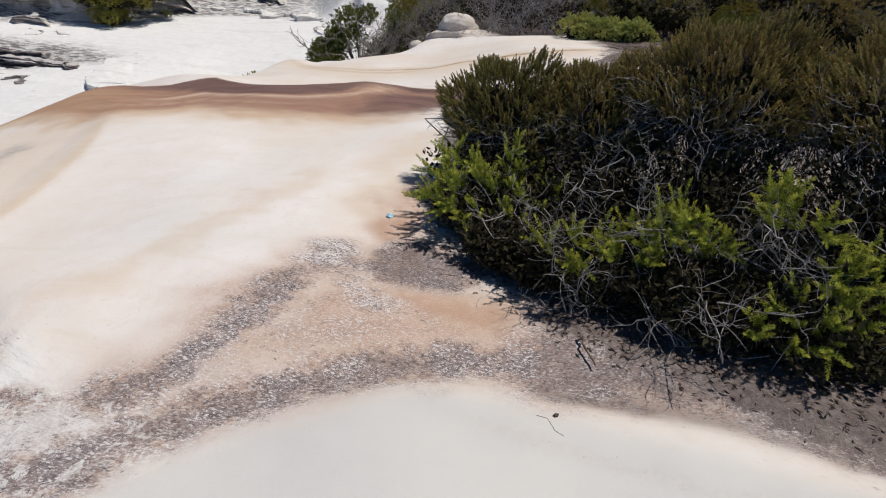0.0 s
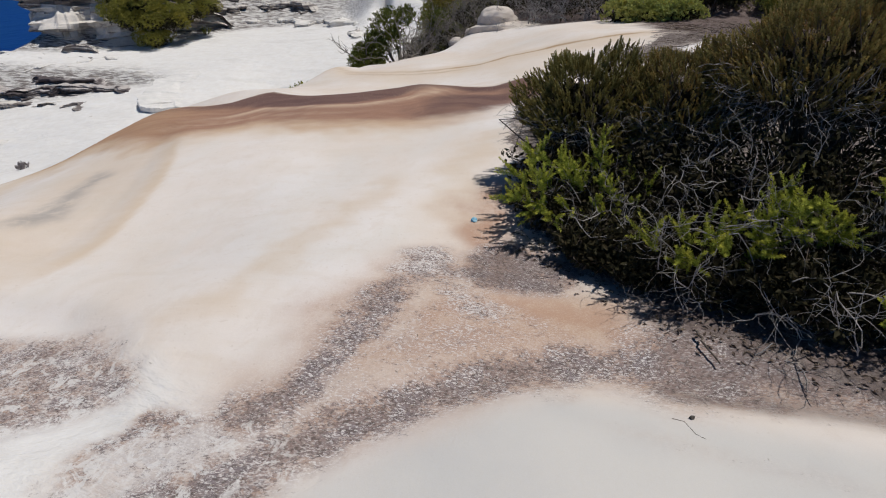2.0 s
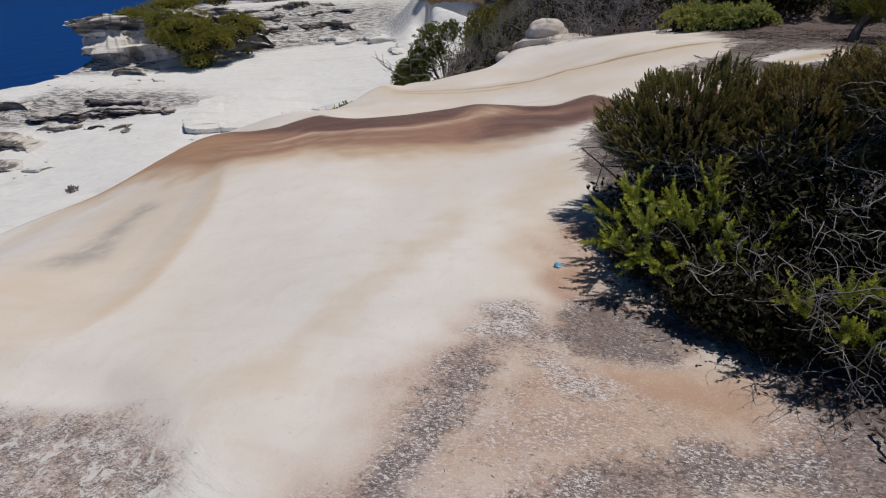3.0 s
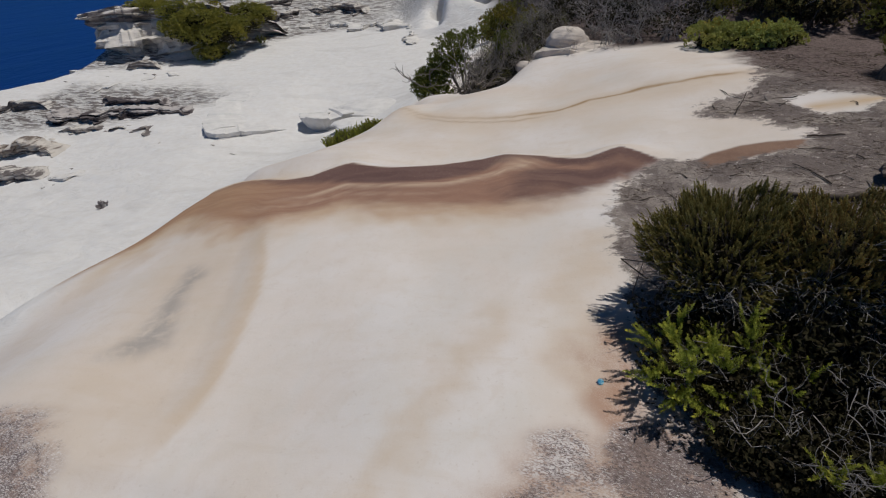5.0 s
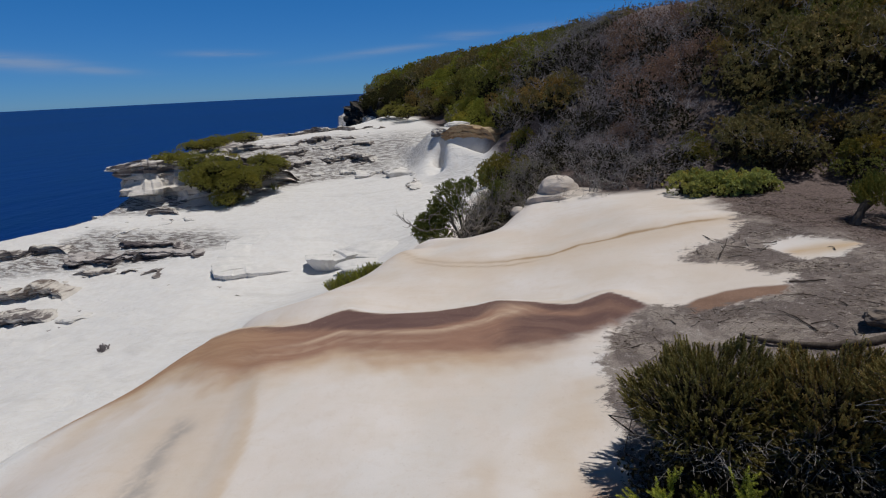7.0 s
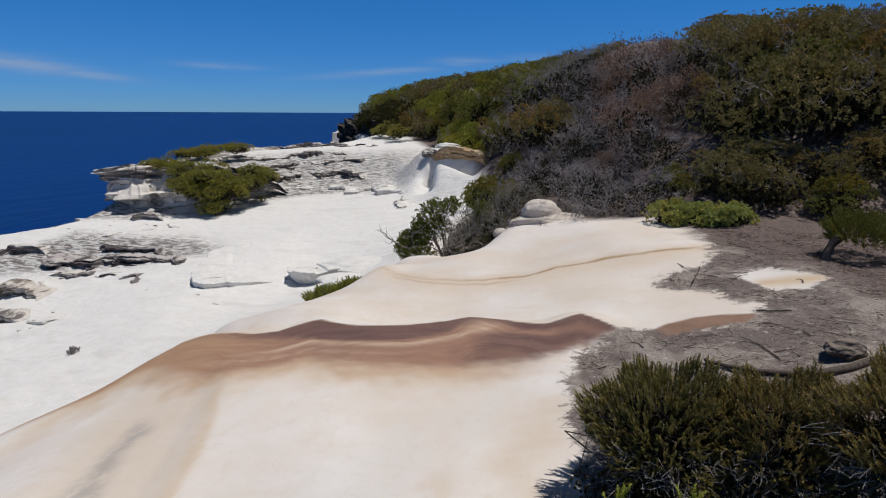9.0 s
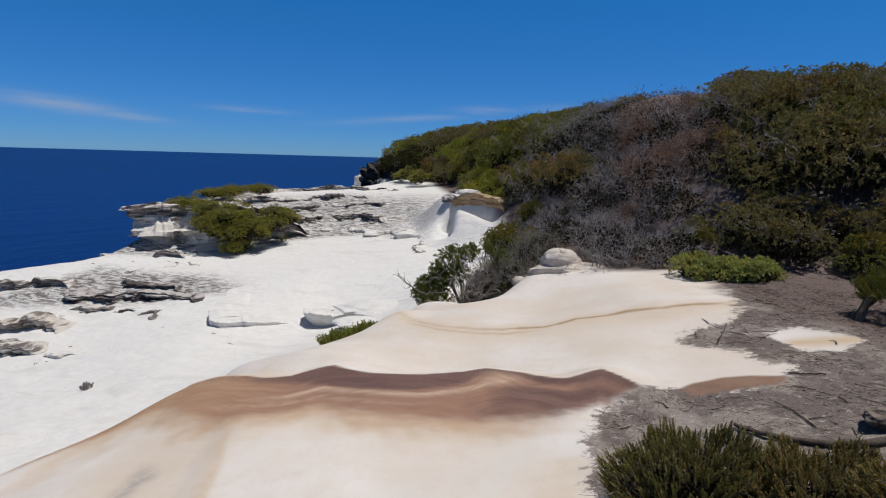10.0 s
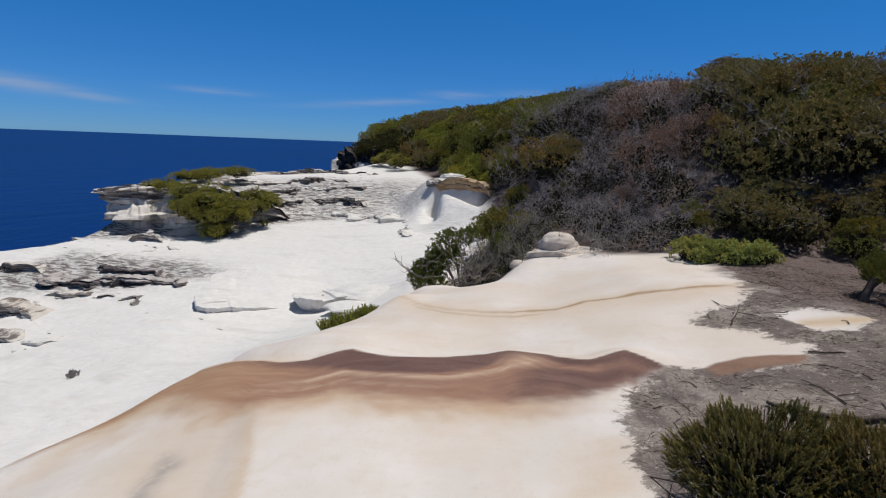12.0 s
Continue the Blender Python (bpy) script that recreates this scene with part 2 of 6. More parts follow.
    edge = n.math("ADD", n.attr("litter"), n.math("ADD", n.ramp(flake, 0.3, 0.7, -0.35, 0.35), n.ramp(blot, 0.3, 0.7, -0.4, 0.4)))
    c = n.mix(n.math("MULTIPLY", n.ramp(edge, 0.38, 0.66), n.ramp(n.attr("litter"), 0.01, 0.12)), c, leaf)
    # soil colour, also laid where the heath's shadow is painted on the ground
    soil_and_shade = n.mix(n.ramp(n.noise(26, 4, 0.7), 0.38, 0.62), n.mix(n.ramp(mid, 0.3, 0.7), (0.07, 0.052, 0.048), (0.125, 0.095, 0.088)), (0.205, 0.16, 0.148))
    c = n.mix(n.attr("soil_and_shade"), c, soil_and_shade)
    speck = n.noise(23, 1, 0.4)
    c = n.mix(n.ramp(speck, 0.83, 0.85, 0, 0.2), c, (0.2, 0.15, 0.12))
    c = n.mix(n.ramp(grain, 0.25, 0.75, 0.0, 0.16), c, n.mix(1.0, c, (0.78, 0.74, 0.7), "MULTIPLY"))
    rough = n.bump(grain, 0.25, 0.004)
    rough = n.bump(fine, 0.12, 0.01, rough)
    rough = n.bump(mid, 0.13, 0.03, rough)
    worn = n.noise(1.4, 7, 0.62, n.at((0.7, 1.5, 1.5), (0, 0, -0.3)), 0.6)
    rough = n.bump(n.math("MULTIPLY", worn, n.attr("white")), 0.55, 0.16, rough)
    rough = n.bump(n.math("MULTIPLY", straw, n.attr("litter")), 0.5, 0.015, rough)
    rough = n.bump(n.math("MULTIPLY", crust, n.attr("strata")), 0.8, 0.18, rough)
    return n.done(c, rough)


def loose_rock_material(name, pale, dark, amount, relief=0.8):
    n = Nodes(name, 0.92, 0.15)
    bed = n.noise(1.6, 6, 0.65, n.at((0.6, 0.6, 6)))
    mid, fine = n.noise(4, 5, 0.6), n.noise(40, 3)
    c = n.mix(n.ramp(mid, 0.3, 0.7), pale, tuple(0.86 * v for v in pale))
    # steep sides mixed towards grey, which puts their shade into the colour
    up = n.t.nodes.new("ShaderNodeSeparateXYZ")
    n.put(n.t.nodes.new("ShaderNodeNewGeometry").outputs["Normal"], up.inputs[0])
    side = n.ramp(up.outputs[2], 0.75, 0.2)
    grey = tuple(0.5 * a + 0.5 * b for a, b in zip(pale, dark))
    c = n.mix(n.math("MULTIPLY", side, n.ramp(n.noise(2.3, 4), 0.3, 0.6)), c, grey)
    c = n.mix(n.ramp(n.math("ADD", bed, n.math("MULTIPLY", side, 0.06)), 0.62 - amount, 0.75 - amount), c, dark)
    b = n.bump(fine, 0.3, 0.02)
    return n.done(c, n.bump(bed, relief, 0.12, b))


def leaf_material(name, a, b, c, shine=0.14, through=0.25, tip=None, shift=(1.3, 0.95, 0.7)):
    """Leaves that vary one by one, with some light passing through."""
    n = Nodes(name, 0.55, shine)
    r = n.random()
    colour = n.mix(n.ramp(r, 0, 0.6), a, b)
    colour = n.mix(n.ramp(r, 0.72, 1.0), colour, c)
    if tip:
        colour = n.mix(n.attr("tip"), colour, tip)
    colour = n.mix(n.attr("tint"), colour, n.mix(1.0, colour, shift, "MULTIPLY"))
    who = n.random(False)
    colour = n.mix(n.ramp(who, 0, 1, 0.0, 0.45), colour, n.mix(1.0, colour, (0.75, 0.7, 0.62), "MULTIPLY"))
    n.done(colour)
    n.bsdf.inputs["Roughness"].default_value = 0.62
    glow = n.t.nodes.new("ShaderNodeBsdfTranslucent")
    n.put(colour, glow.inputs[0])
    both = n.t.nodes.new("ShaderNodeMixShader")
    both.inputs[0].default_value = through
    n.t.links.new(n.bsdf.outputs[0], both.inputs[1])
    n.t.links.new(glow.outputs[0], both.inputs[2])
    n.t.links.new(both.outputs[0], n.t.nodes["Material Output"].inputs[0])
    return n.m


def bark_material(name, a, b):
    n = Nodes(name, 0.85, 0.2)
    along = n.noise(30, 4, 0.7, n.at((1, 1, 0.3)))
    c = n.mix(n.ramp(along, 0.35, 0.65), a, b)
    c = n.mix(n.ramp(n.random(), 0, 1, 0, 0.5), c, n.mix(1.0, c, (0.6, 0.58, 0.55), "MULTIPLY"))
    return n.done(c, n.bump(along, 0.4, 0.004))


def sea_material():
    n = Nodes("sea_water", 0.4, 0.1)
    swell = n.noise(0.05, 6, 0.62, n.at((1, 0.45, 1), (0, 0, 0.6)))
    patch = n.noise(0.004, 4, 0.55, n.at((1, 0.5, 1)))
    chop = n.noise(0.6, 3, 0.6)
    c = n.mix(n.ramp(patch, 0.3, 0.7), (0.0012, 0.018, 0.118), (0.0015, 0.025, 0.15))
    c = n.mix(n.ramp(swell, 0.35, 0.7, 0, 0.6), c, (0.003, 0.028, 0.115))
    foam = n.ramp(n.noise(0.09, 2, 0.5, n.at((1, 0.3, 1))), 0.83, 0.86, 0, 0.55)
    c = n.mix(foam, c, (0.55, 0.6, 0.65))
    b = n.bump(chop, 0.35, 0.3)
    return n.done(c, n.bump(swell, 0.5, 2.0, b))


ROCK = rock_material()
SEA = sea_material()
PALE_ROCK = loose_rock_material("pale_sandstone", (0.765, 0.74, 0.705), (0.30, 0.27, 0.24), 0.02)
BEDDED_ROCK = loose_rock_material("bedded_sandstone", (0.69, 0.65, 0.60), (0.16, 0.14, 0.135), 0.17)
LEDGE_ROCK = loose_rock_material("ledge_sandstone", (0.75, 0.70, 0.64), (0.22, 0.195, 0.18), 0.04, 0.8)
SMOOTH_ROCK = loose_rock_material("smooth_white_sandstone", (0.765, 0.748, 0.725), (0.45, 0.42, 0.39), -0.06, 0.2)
# brown rock whose dark tone also holds the shade of its undercut face
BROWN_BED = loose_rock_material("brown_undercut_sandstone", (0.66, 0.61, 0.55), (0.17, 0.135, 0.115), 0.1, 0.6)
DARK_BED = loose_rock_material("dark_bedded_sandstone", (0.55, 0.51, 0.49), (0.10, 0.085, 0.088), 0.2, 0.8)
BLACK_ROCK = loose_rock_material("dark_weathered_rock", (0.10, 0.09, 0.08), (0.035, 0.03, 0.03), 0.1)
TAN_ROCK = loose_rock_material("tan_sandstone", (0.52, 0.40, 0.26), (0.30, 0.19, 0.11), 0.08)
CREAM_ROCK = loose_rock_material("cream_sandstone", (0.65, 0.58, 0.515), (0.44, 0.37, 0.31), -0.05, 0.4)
TWIG = bark_material("grey_twig", (0.22, 0.205, 0.195), (0.42, 0.395, 0.375))
BARK = bark_material("dark_bark", (0.07, 0.055, 0.045), (0.15, 0.125, 0.105))
DEAD_TWIG = bark_material("grey_purple_twig", (0.26, 0.23, 0.235), (0.47, 0.43, 0.43))
DEADWOOD = bark_material("weathered_deadwood", (0.16, 0.14, 0.125), (0.33, 0.30, 0.27))
SHOOT_LEAF = leaf_material("yellow_green_needle", (0.17, 0.225, 0.038), (0.25, 0.31, 0.048), (0.12, 0.165, 0.03), 0.14, 0.36, (0.76, 0.77, 0.15), (1.08, 1.0, 0.85))
HEATH_LEAF = leaf_material("dark_heath_leaf", (0.11, 0.105, 0.035), (0.16, 0.145, 0.046), (0.21, 0.165, 0.06), 0.12, 0.22, (0.40, 0.36, 0.13), (1.12, 0.97, 0.85))
RUSTY_LEAF = leaf_material("brownish_heath_leaf", (0.138, 0.128, 0.046), (0.195, 0.172, 0.062), (0.28, 0.168, 0.08), 0.12, 0.26, (0.45, 0.39, 0.14), (1.2, 0.95, 0.85))
GREEN_LEAF = leaf_material("green_shrub_leaf", (0.14, 0.155, 0.042), (0.215, 0.225, 0.058), (0.33, 0.33, 0.085), 0.1)
OLIVE_LEAF = leaf_material("olive_shrub_leaf", (0.18, 0.165, 0.065), (0.26, 0.23, 0.09), (0.37, 0.29, 0.13), 0.1)
BRIGHT_LEAF = leaf_material("bright_shrub_leaf", (0.24, 0.27, 0.05), (0.33, 0.35, 0.06), (0.42, 0.42, 0.09))
DRY_LEAF = leaf_material("dry_brown_leaf", (0.22, 0.135, 0.10), (0.32, 0.20, 0.145), (0.17, 0.13, 0.095), 0.1)
GREY_LEAF = leaf_material("dead_grey_leaf", (0.15, 0.135, 0.125), (0.21, 0.19, 0.175), (0.12, 0.105, 0.095), 0.1)
LIME_LEAF = leaf_material("lime_shrub_leaf", (0.33, 0.37, 0.11), (0.44, 0.47, 0.14), (0.54, 0.55, 0.19))
LEDGE_LEAF = leaf_material("yellowish_coastal_leaf", (0.25, 0.25, 0.055), (0.36, 0.345, 0.08), (0.18, 0.185, 0.048), 0.14, 0.25, None, (1.08, 1.0, 0.85))
TREE_LEAF = leaf_material("treelet_leaf", (0.10, 0.125, 0.032), (0.165, 0.185, 0.045), (0.24, 0.25, 0.065), 0.1)
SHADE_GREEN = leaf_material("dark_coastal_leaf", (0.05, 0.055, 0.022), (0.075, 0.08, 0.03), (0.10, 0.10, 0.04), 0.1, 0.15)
# near-black leaf colour: the shade inside bushes is put into it
SHADE_LEAF = leaf_material("painted_shade_leaf", (0.025, 0.024, 0.012), (0.04, 0.036, 0.018), (0.055, 0.045, 0.025), 0.08, 0.1)

# ---- making meshes ----
def mesh(name, verts, faces, material, smooth=False, masks=None):
    me = bpy.data.meshes.new(name)
    verts = np.asarray(verts, np.float32)
    faces = np.asarray(faces, np.int32)
    if len(verts):
        me.vertices.add(len(verts))
        me.vertices.foreach_set("co", verts.ravel())
        k = faces.shape[1]
        me.loops.add(faces.size)
        me.loops.foreach_set("vertex_index", faces.ravel())
        me.polygons.add(len(faces))
        me.polygons.foreach_set("loop_start", np.arange(0, faces.size, k, dtype=np.int32))
        me.polygons.foreach_set("loop_total", np.full(len(faces), k, np.int32))
        me.polygons.foreach_set("use_smooth", np.full(len(faces), smooth))
        for key, values in (masks or {}).items():
            me.attributes.new(key, "FLOAT", "POINT").data.foreach_set("value", np.asarray(values, np.float32))
    me.update(calc_edges=True)
    me.validate()
    me.materials.append(material)
    return me


def part(name, me, parent, label=""):
    ob = new(name, me)
    ob.parent = parent
    return tagged(ob, label, kind="stuff" if name in ("foliage", "crown", "inner_foliage", "stem_mass", "twig_mass", "branch_mass", "stalk_mass") else "")


def thing(name, place, label, category, group=""):
    ob = new(name)
    ob.empty_display_size = 0.2
    ob.matrix_world = place if isinstance(place, Matrix) else Matrix.Translation(place)
    return tagged(ob, label, category, group)


def again(ob, m):
    """A copy of a thing at the pose and size m, whatever the size of the first."""
    return copy_thing(ob, m @ Matrix.Diagonal((*(1 / v for v in ob.scale), 1)))


def high(x, y):
    return float(ground(x, y)[0])


def unit(v):
    return v / (np.linalg.norm(v, axis=-1, keepdims=True) + 1e-9)


def across(d, rng):
    """A random unit vector square to each row of d."""
    return unit(np.cross(d, rng.normal(size=d.shape)))


def leaves(at, way, size, width, rng):
    """One small folded leaf for each row: base, two sides and tip."""
    side = across(way, rng) * width[:, None]
    lift = np.cross(unit(side), way) * (width[:, None] * 0.5)
    mid = at + way * (size * 0.5)[:, None]
    v = np.stack([at, mid + side + lift, at + way * size[:, None], mid - side + lift], 1).reshape(-1, 3)
    return v, np.arange(len(v)).reshape(-1, 4)


def tubes(paths, radii, sides=5):
    """Tapering round rods along lists of points, as one set of quads."""
    vs, fs, base = [], [], 0
    ring = np.linspace(0, 2 * math.pi, sides, endpoint=False)
    for path, (r0, r1) in zip(paths, radii):
        path = np.asarray(path, float)
        k = len(path)
        way = unit(np.gradient(path, axis=0))
        a = unit(np.cross(way, np.array([0.31, 0.52, 0.8]) + 0.01))
        b = np.cross(way, a)
        r = np.linspace(r0, r1, k)[:, None, None]
        v = path[:, None] + r * (a[:, None] * np.cos(ring)[None, :, None] + b[:, None] * np.sin(ring)[None, :, None])
        vs.append(v.reshape(-1, 3))
        i = np.arange(k - 1)[:, None] * sides
        j = np.arange(sides)[None]
        n = (j + 1) % sides
        fs.append(np.stack([i + j, i + n, i + n + sides, i + j + sides], -1).reshape(-1, 4) + base)
        base += k * sides
    return np.concatenate(vs), np.concatenate(fs)


def wander(start, way, size, steps, bend, rng, lift=0.0):
    """A crooked line from start."""
    pts, p, d = [np.array(start, float)], np.array(start, float), unit(np.array(way, float))
    for _ in range(steps):
        d = unit(d + rng.normal(size=3) * bend + np.array((0, 0, lift)))
        p = p + d * size / steps
        pts.append(p.copy())
    return pts


def branching(start, way, size, radius, depth, rng, bend=0.25, kids=3, out=None, lift=0.03):
    """Crooked limbs that fork; returns lists of paths and radii."""
    out = ([], []) if out is None else out
    pts = wander(start, way, size, 5, bend, rng, lift)
    out[0].append(pts)
    out[1].append((radius, radius * 0.45))
    if depth > 0:
        for _ in range(kids):
            k = rng.integers(2, 6)
            d = unit(np.array(pts[min(k, 5)]) - np.array(pts[k - 2]))
            branching(pts[min(k, 5)], unit(d + rng.normal(size=3) * 0.65), size * rng.uniform(0.45, 0.8), radius * 0.55, depth - 1, rng, bend, kids, out, lift)
    return out

# ---- ground form ----
GX = (-30, -20, -14, -10, -7, -4.5, -2.5, -1, 0.5, 2.5)
LAND = (
    (-4, -7.9, -4.9, -3.2, -2.0, -1.2, -0.30, 0.15, 0.45, 0.80, 0.95),
    (1.5, -7.2, -4.5, -2.95, -2.02, -1.34, -0.24, 0.05, 0.18, 0.38, 0.50),
    (3, -6.7, -4.3, -2.85, -1.93, -1.45, -0.14, 0.02, 0.31, 0.30, 0.52),
    (5, -6.0, -4.1, -2.82, -1.90, -1.20, -0.18, 0.20, 0.29, 0.55, 0.89),
    (7, -5.3, -3.8, -2.82, -2.00, -1.50, -0.05, 0.22, 0.38, 0.60, 1.00),
    (10, -4.3, -3.3, -2.70, -2.06, -1.59, -0.70, 0.17, 0.41, 0.83, 1.00),
    (14, -3.0, -2.45, -2.20, -1.75, -1.81, -0.98, 0.30, 0.60, 0.62, 0.90),
    (20, -1.4, -1.20, -1.23, -1.04, -0.73, -0.54, -0.25, 0.03, 0.27, 0.56),
    (28, -0.6, -0.50, -0.35, -0.20, -0.12, -0.10, -0.10, -0.10, -0.10, -0.10),
)
CREST = ((-7.6, 3.0), (-6.5, 4.3), (-5.9, 5.2), (-5.62, 5.76), (-5.4, 6.2), (-5.0, 6.44), (-4.6, 6.38), (-4.2, 6.29), (-3.8, 6.23), (-3.47, 6.28), (-3.18, 6.44), (-3.04, 6.5),
         (-2.7, 6.46), (-2.2, 6.42), (-1.9, 6.41), (-1.5, 6.48), (-1.27, 6.59), (-0.9, 6.6), (-0.42, 6.5), (-0.25, 6.57), (-0.06, 6.67), (0.1, 6.6), (0.35, 6.45), (0.8, 6.4), (1.5, 6.75))
# across the brown face, by x: its foot, the depth of the dark upper bed, the pale seam (metres in front of the crest)
FACE_X = (-5.8, -5.6, -5.2, -4.8, -4.25, -3.8, -3.5, -3.2, -3.0, -2.7, -2.25, -1.8, -1.5, -1.3, -1.1, -0.9, -0.65, -0.3, 0.0, 0.2, 0.42)
FACE_FOOT = (0.16, 0.22, 0.4, 0.6, 0.76, 0.82, 0.78, 0.74, 0.72, 0.72, 0.76, 0.76, 0.8, 0.84, 0.86, 0.82, 0.74, 0.58, 0.46, 0.22, 0.0)
FACE_DARK = (0.0, 0.02, 0.06, 0.07, 0.08, 0.08, 0.09, 0.2, 0.3, 0.32, 0.34, 0.27, 0.2, 0.1, 0.03, 0.05, 0.1, 0.1, 0.1, 0.1, 0.05)
FACE_SEAM = (0.3, 0.3, 0.3, 0.3, 0.4, 0.42, 0.4, 0.38, 0.37, 0.38, 0.41, 0.39, 0.31, 0.27, 0.2, 0.13, 0.1, 0.1, 0.1, 0.1, 0.1)
HILL_EDGE = ((30, 2), (14, 6.8), (8, 9.2), (4, 10.9), (2.5, 11.4), (0.5, 12.0), (-0.6, 12.9), (-1.4, 14.8), (-2.0, 17), (-3.0, 20.5), (-4.2, 24), (-6.2, 28),
             (-10.3, 36), (-15.8, 44), (-23, 54), (-40, 66))
CLIFF = ((-45, -30), (-31, 6), (-25.5, 14), (-22.2, 16.9), (-19.9, 18.1), (-19.5, 18.7), (-19.4, 19.8), (-19.3, 21), (-19.2, 26), (-17.8, 30.6), (-15.3, 32.0), (-14.9, 34.5), (-14.8, 37.4), (-14.4, 39.5), (-18.3, 40.8), (-19.5, 46), (-24, 58), (-28, 72), (-34, 200))
TERRACE = ((-24, 17.8), (-17.2, 18.9), (-14.2, 20.2), (-12.8, 21.9), (-11.6, 22.8), (-9.9, 23.3), (-8.7, 23.0), (-7.4, 21.6), (-5.6, 21.2))

# slope of the scrub skyline, by bearing from the camera's late standpoint
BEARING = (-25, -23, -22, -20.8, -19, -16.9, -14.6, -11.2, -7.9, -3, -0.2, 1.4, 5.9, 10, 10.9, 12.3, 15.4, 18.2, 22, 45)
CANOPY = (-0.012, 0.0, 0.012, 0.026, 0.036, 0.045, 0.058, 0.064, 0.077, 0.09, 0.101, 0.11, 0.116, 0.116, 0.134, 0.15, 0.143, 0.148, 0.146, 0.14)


def hermite(knots, values, v):
    """Smooth curve through values at knots; values may carry more axes in front."""
    k = np.asarray(knots, float)
    v = np.clip(v, k[0], k[-1])
    i = np.clip(np.searchsorted(k, v) - 1, 0, len(k) - 2)
    h = k[i + 1] - k[i]
    t = (v - k[i]) / h
    slope = np.empty_like(values)
    slope[0], slope[-1] = (values[1] - values[0]) / (k[1] - k[0]), (values[-1] - values[-2]) / (k[-1] - k[-2])
    gap = (k[2:] - k[:-2]).reshape(-1, *[1] * (values.ndim - 1))
    slope[1:-1] = (values[2:] - values[:-2]) / gap
    return k, i, h, t, slope


def blend(k, i, h, t, slope, values):
    a, b, c, d = 2 * t**3 - 3 * t**2 + 1, t**3 - 2 * t**2 + t, -2 * t**3 + 3 * t**2, t**3 - t**2
    return a * values[i] + b * h * slope[i] + c * values[i + 1] + d * h * slope[i + 1]


def land(x, y):
    rows = np.array([r[1:] for r in LAND], float)
    ys = [r[0] for r in LAND]
    out = []
    for r in rows:
        k, i, h, t, s = hermite(GX, r.copy(), x)
        out.append(blend(k, i, h, t, s, r))
    grid = np.stack(out)
    k, j, h, t, s = hermite(ys, grid.copy(), y)
    n = np.arange(len(x))
    a, b, c, d = 2 * t**3 - 3 * t**2 + 1, t**3 - 2 * t**2 + t, -2 * t**3 + 3 * t**2, t**3 - t**2
    return a * grid[j, n] + b * h * s[j, n] + c * grid[j + 1, n] + d * h * s[j + 1, n]


def beside(x, y, line):
    """Signed distance from a line of points (positive on its right-hand side as it runs) and how far along it, 0 to 1."""
    best = np.full(len(x), 1e9)
    sign, along = np.zeros(len(x)), np.zeros(len(x))
    total, n = 0.0, [math.dist(a, b) for a, b in zip(line, line[1:])]
    whole = sum(n)
    for (ax, ay), (bx, by), size in zip(line, line[1:], n):
        ux, uy = (bx - ax) / size, (by - ay) / size
        t = np.clip((x - ax) * ux + (y - ay) * uy, 0, size)
        dx, dy = x - ax - t * ux, y - ay - t * uy
        d = np.hypot(dx, dy)
        near = d < best
        best = np.where(near, d, best)
        side = np.where((dx * uy - dy * ux) >= 0, 1.0, -1.0)
        sign, along = np.where(near, side, sign), np.where(near, (total + t) / whole, along)
        total += size
    return best * sign, along


def step(a, b, v):
    t = np.clip((v - a) / (b - a), 0, 1)
    return t * t * (3 - 2 * t)


def ripple(x, y, size, seed=0.0):
    """Cheap smooth waves, about -1 to 1."""
    u, v = x / size + seed * 1.7, y / size - seed * 2.3
    return (np.sin(u * 2.1 + 1.3 * np.sin(v * 1.7)) + np.sin(v * 2.7 + 1.1 * np.sin(u * 1.3 + 2)) + np.sin((u + v) * 1.9 + np.sin(u * 2.9))) / 3


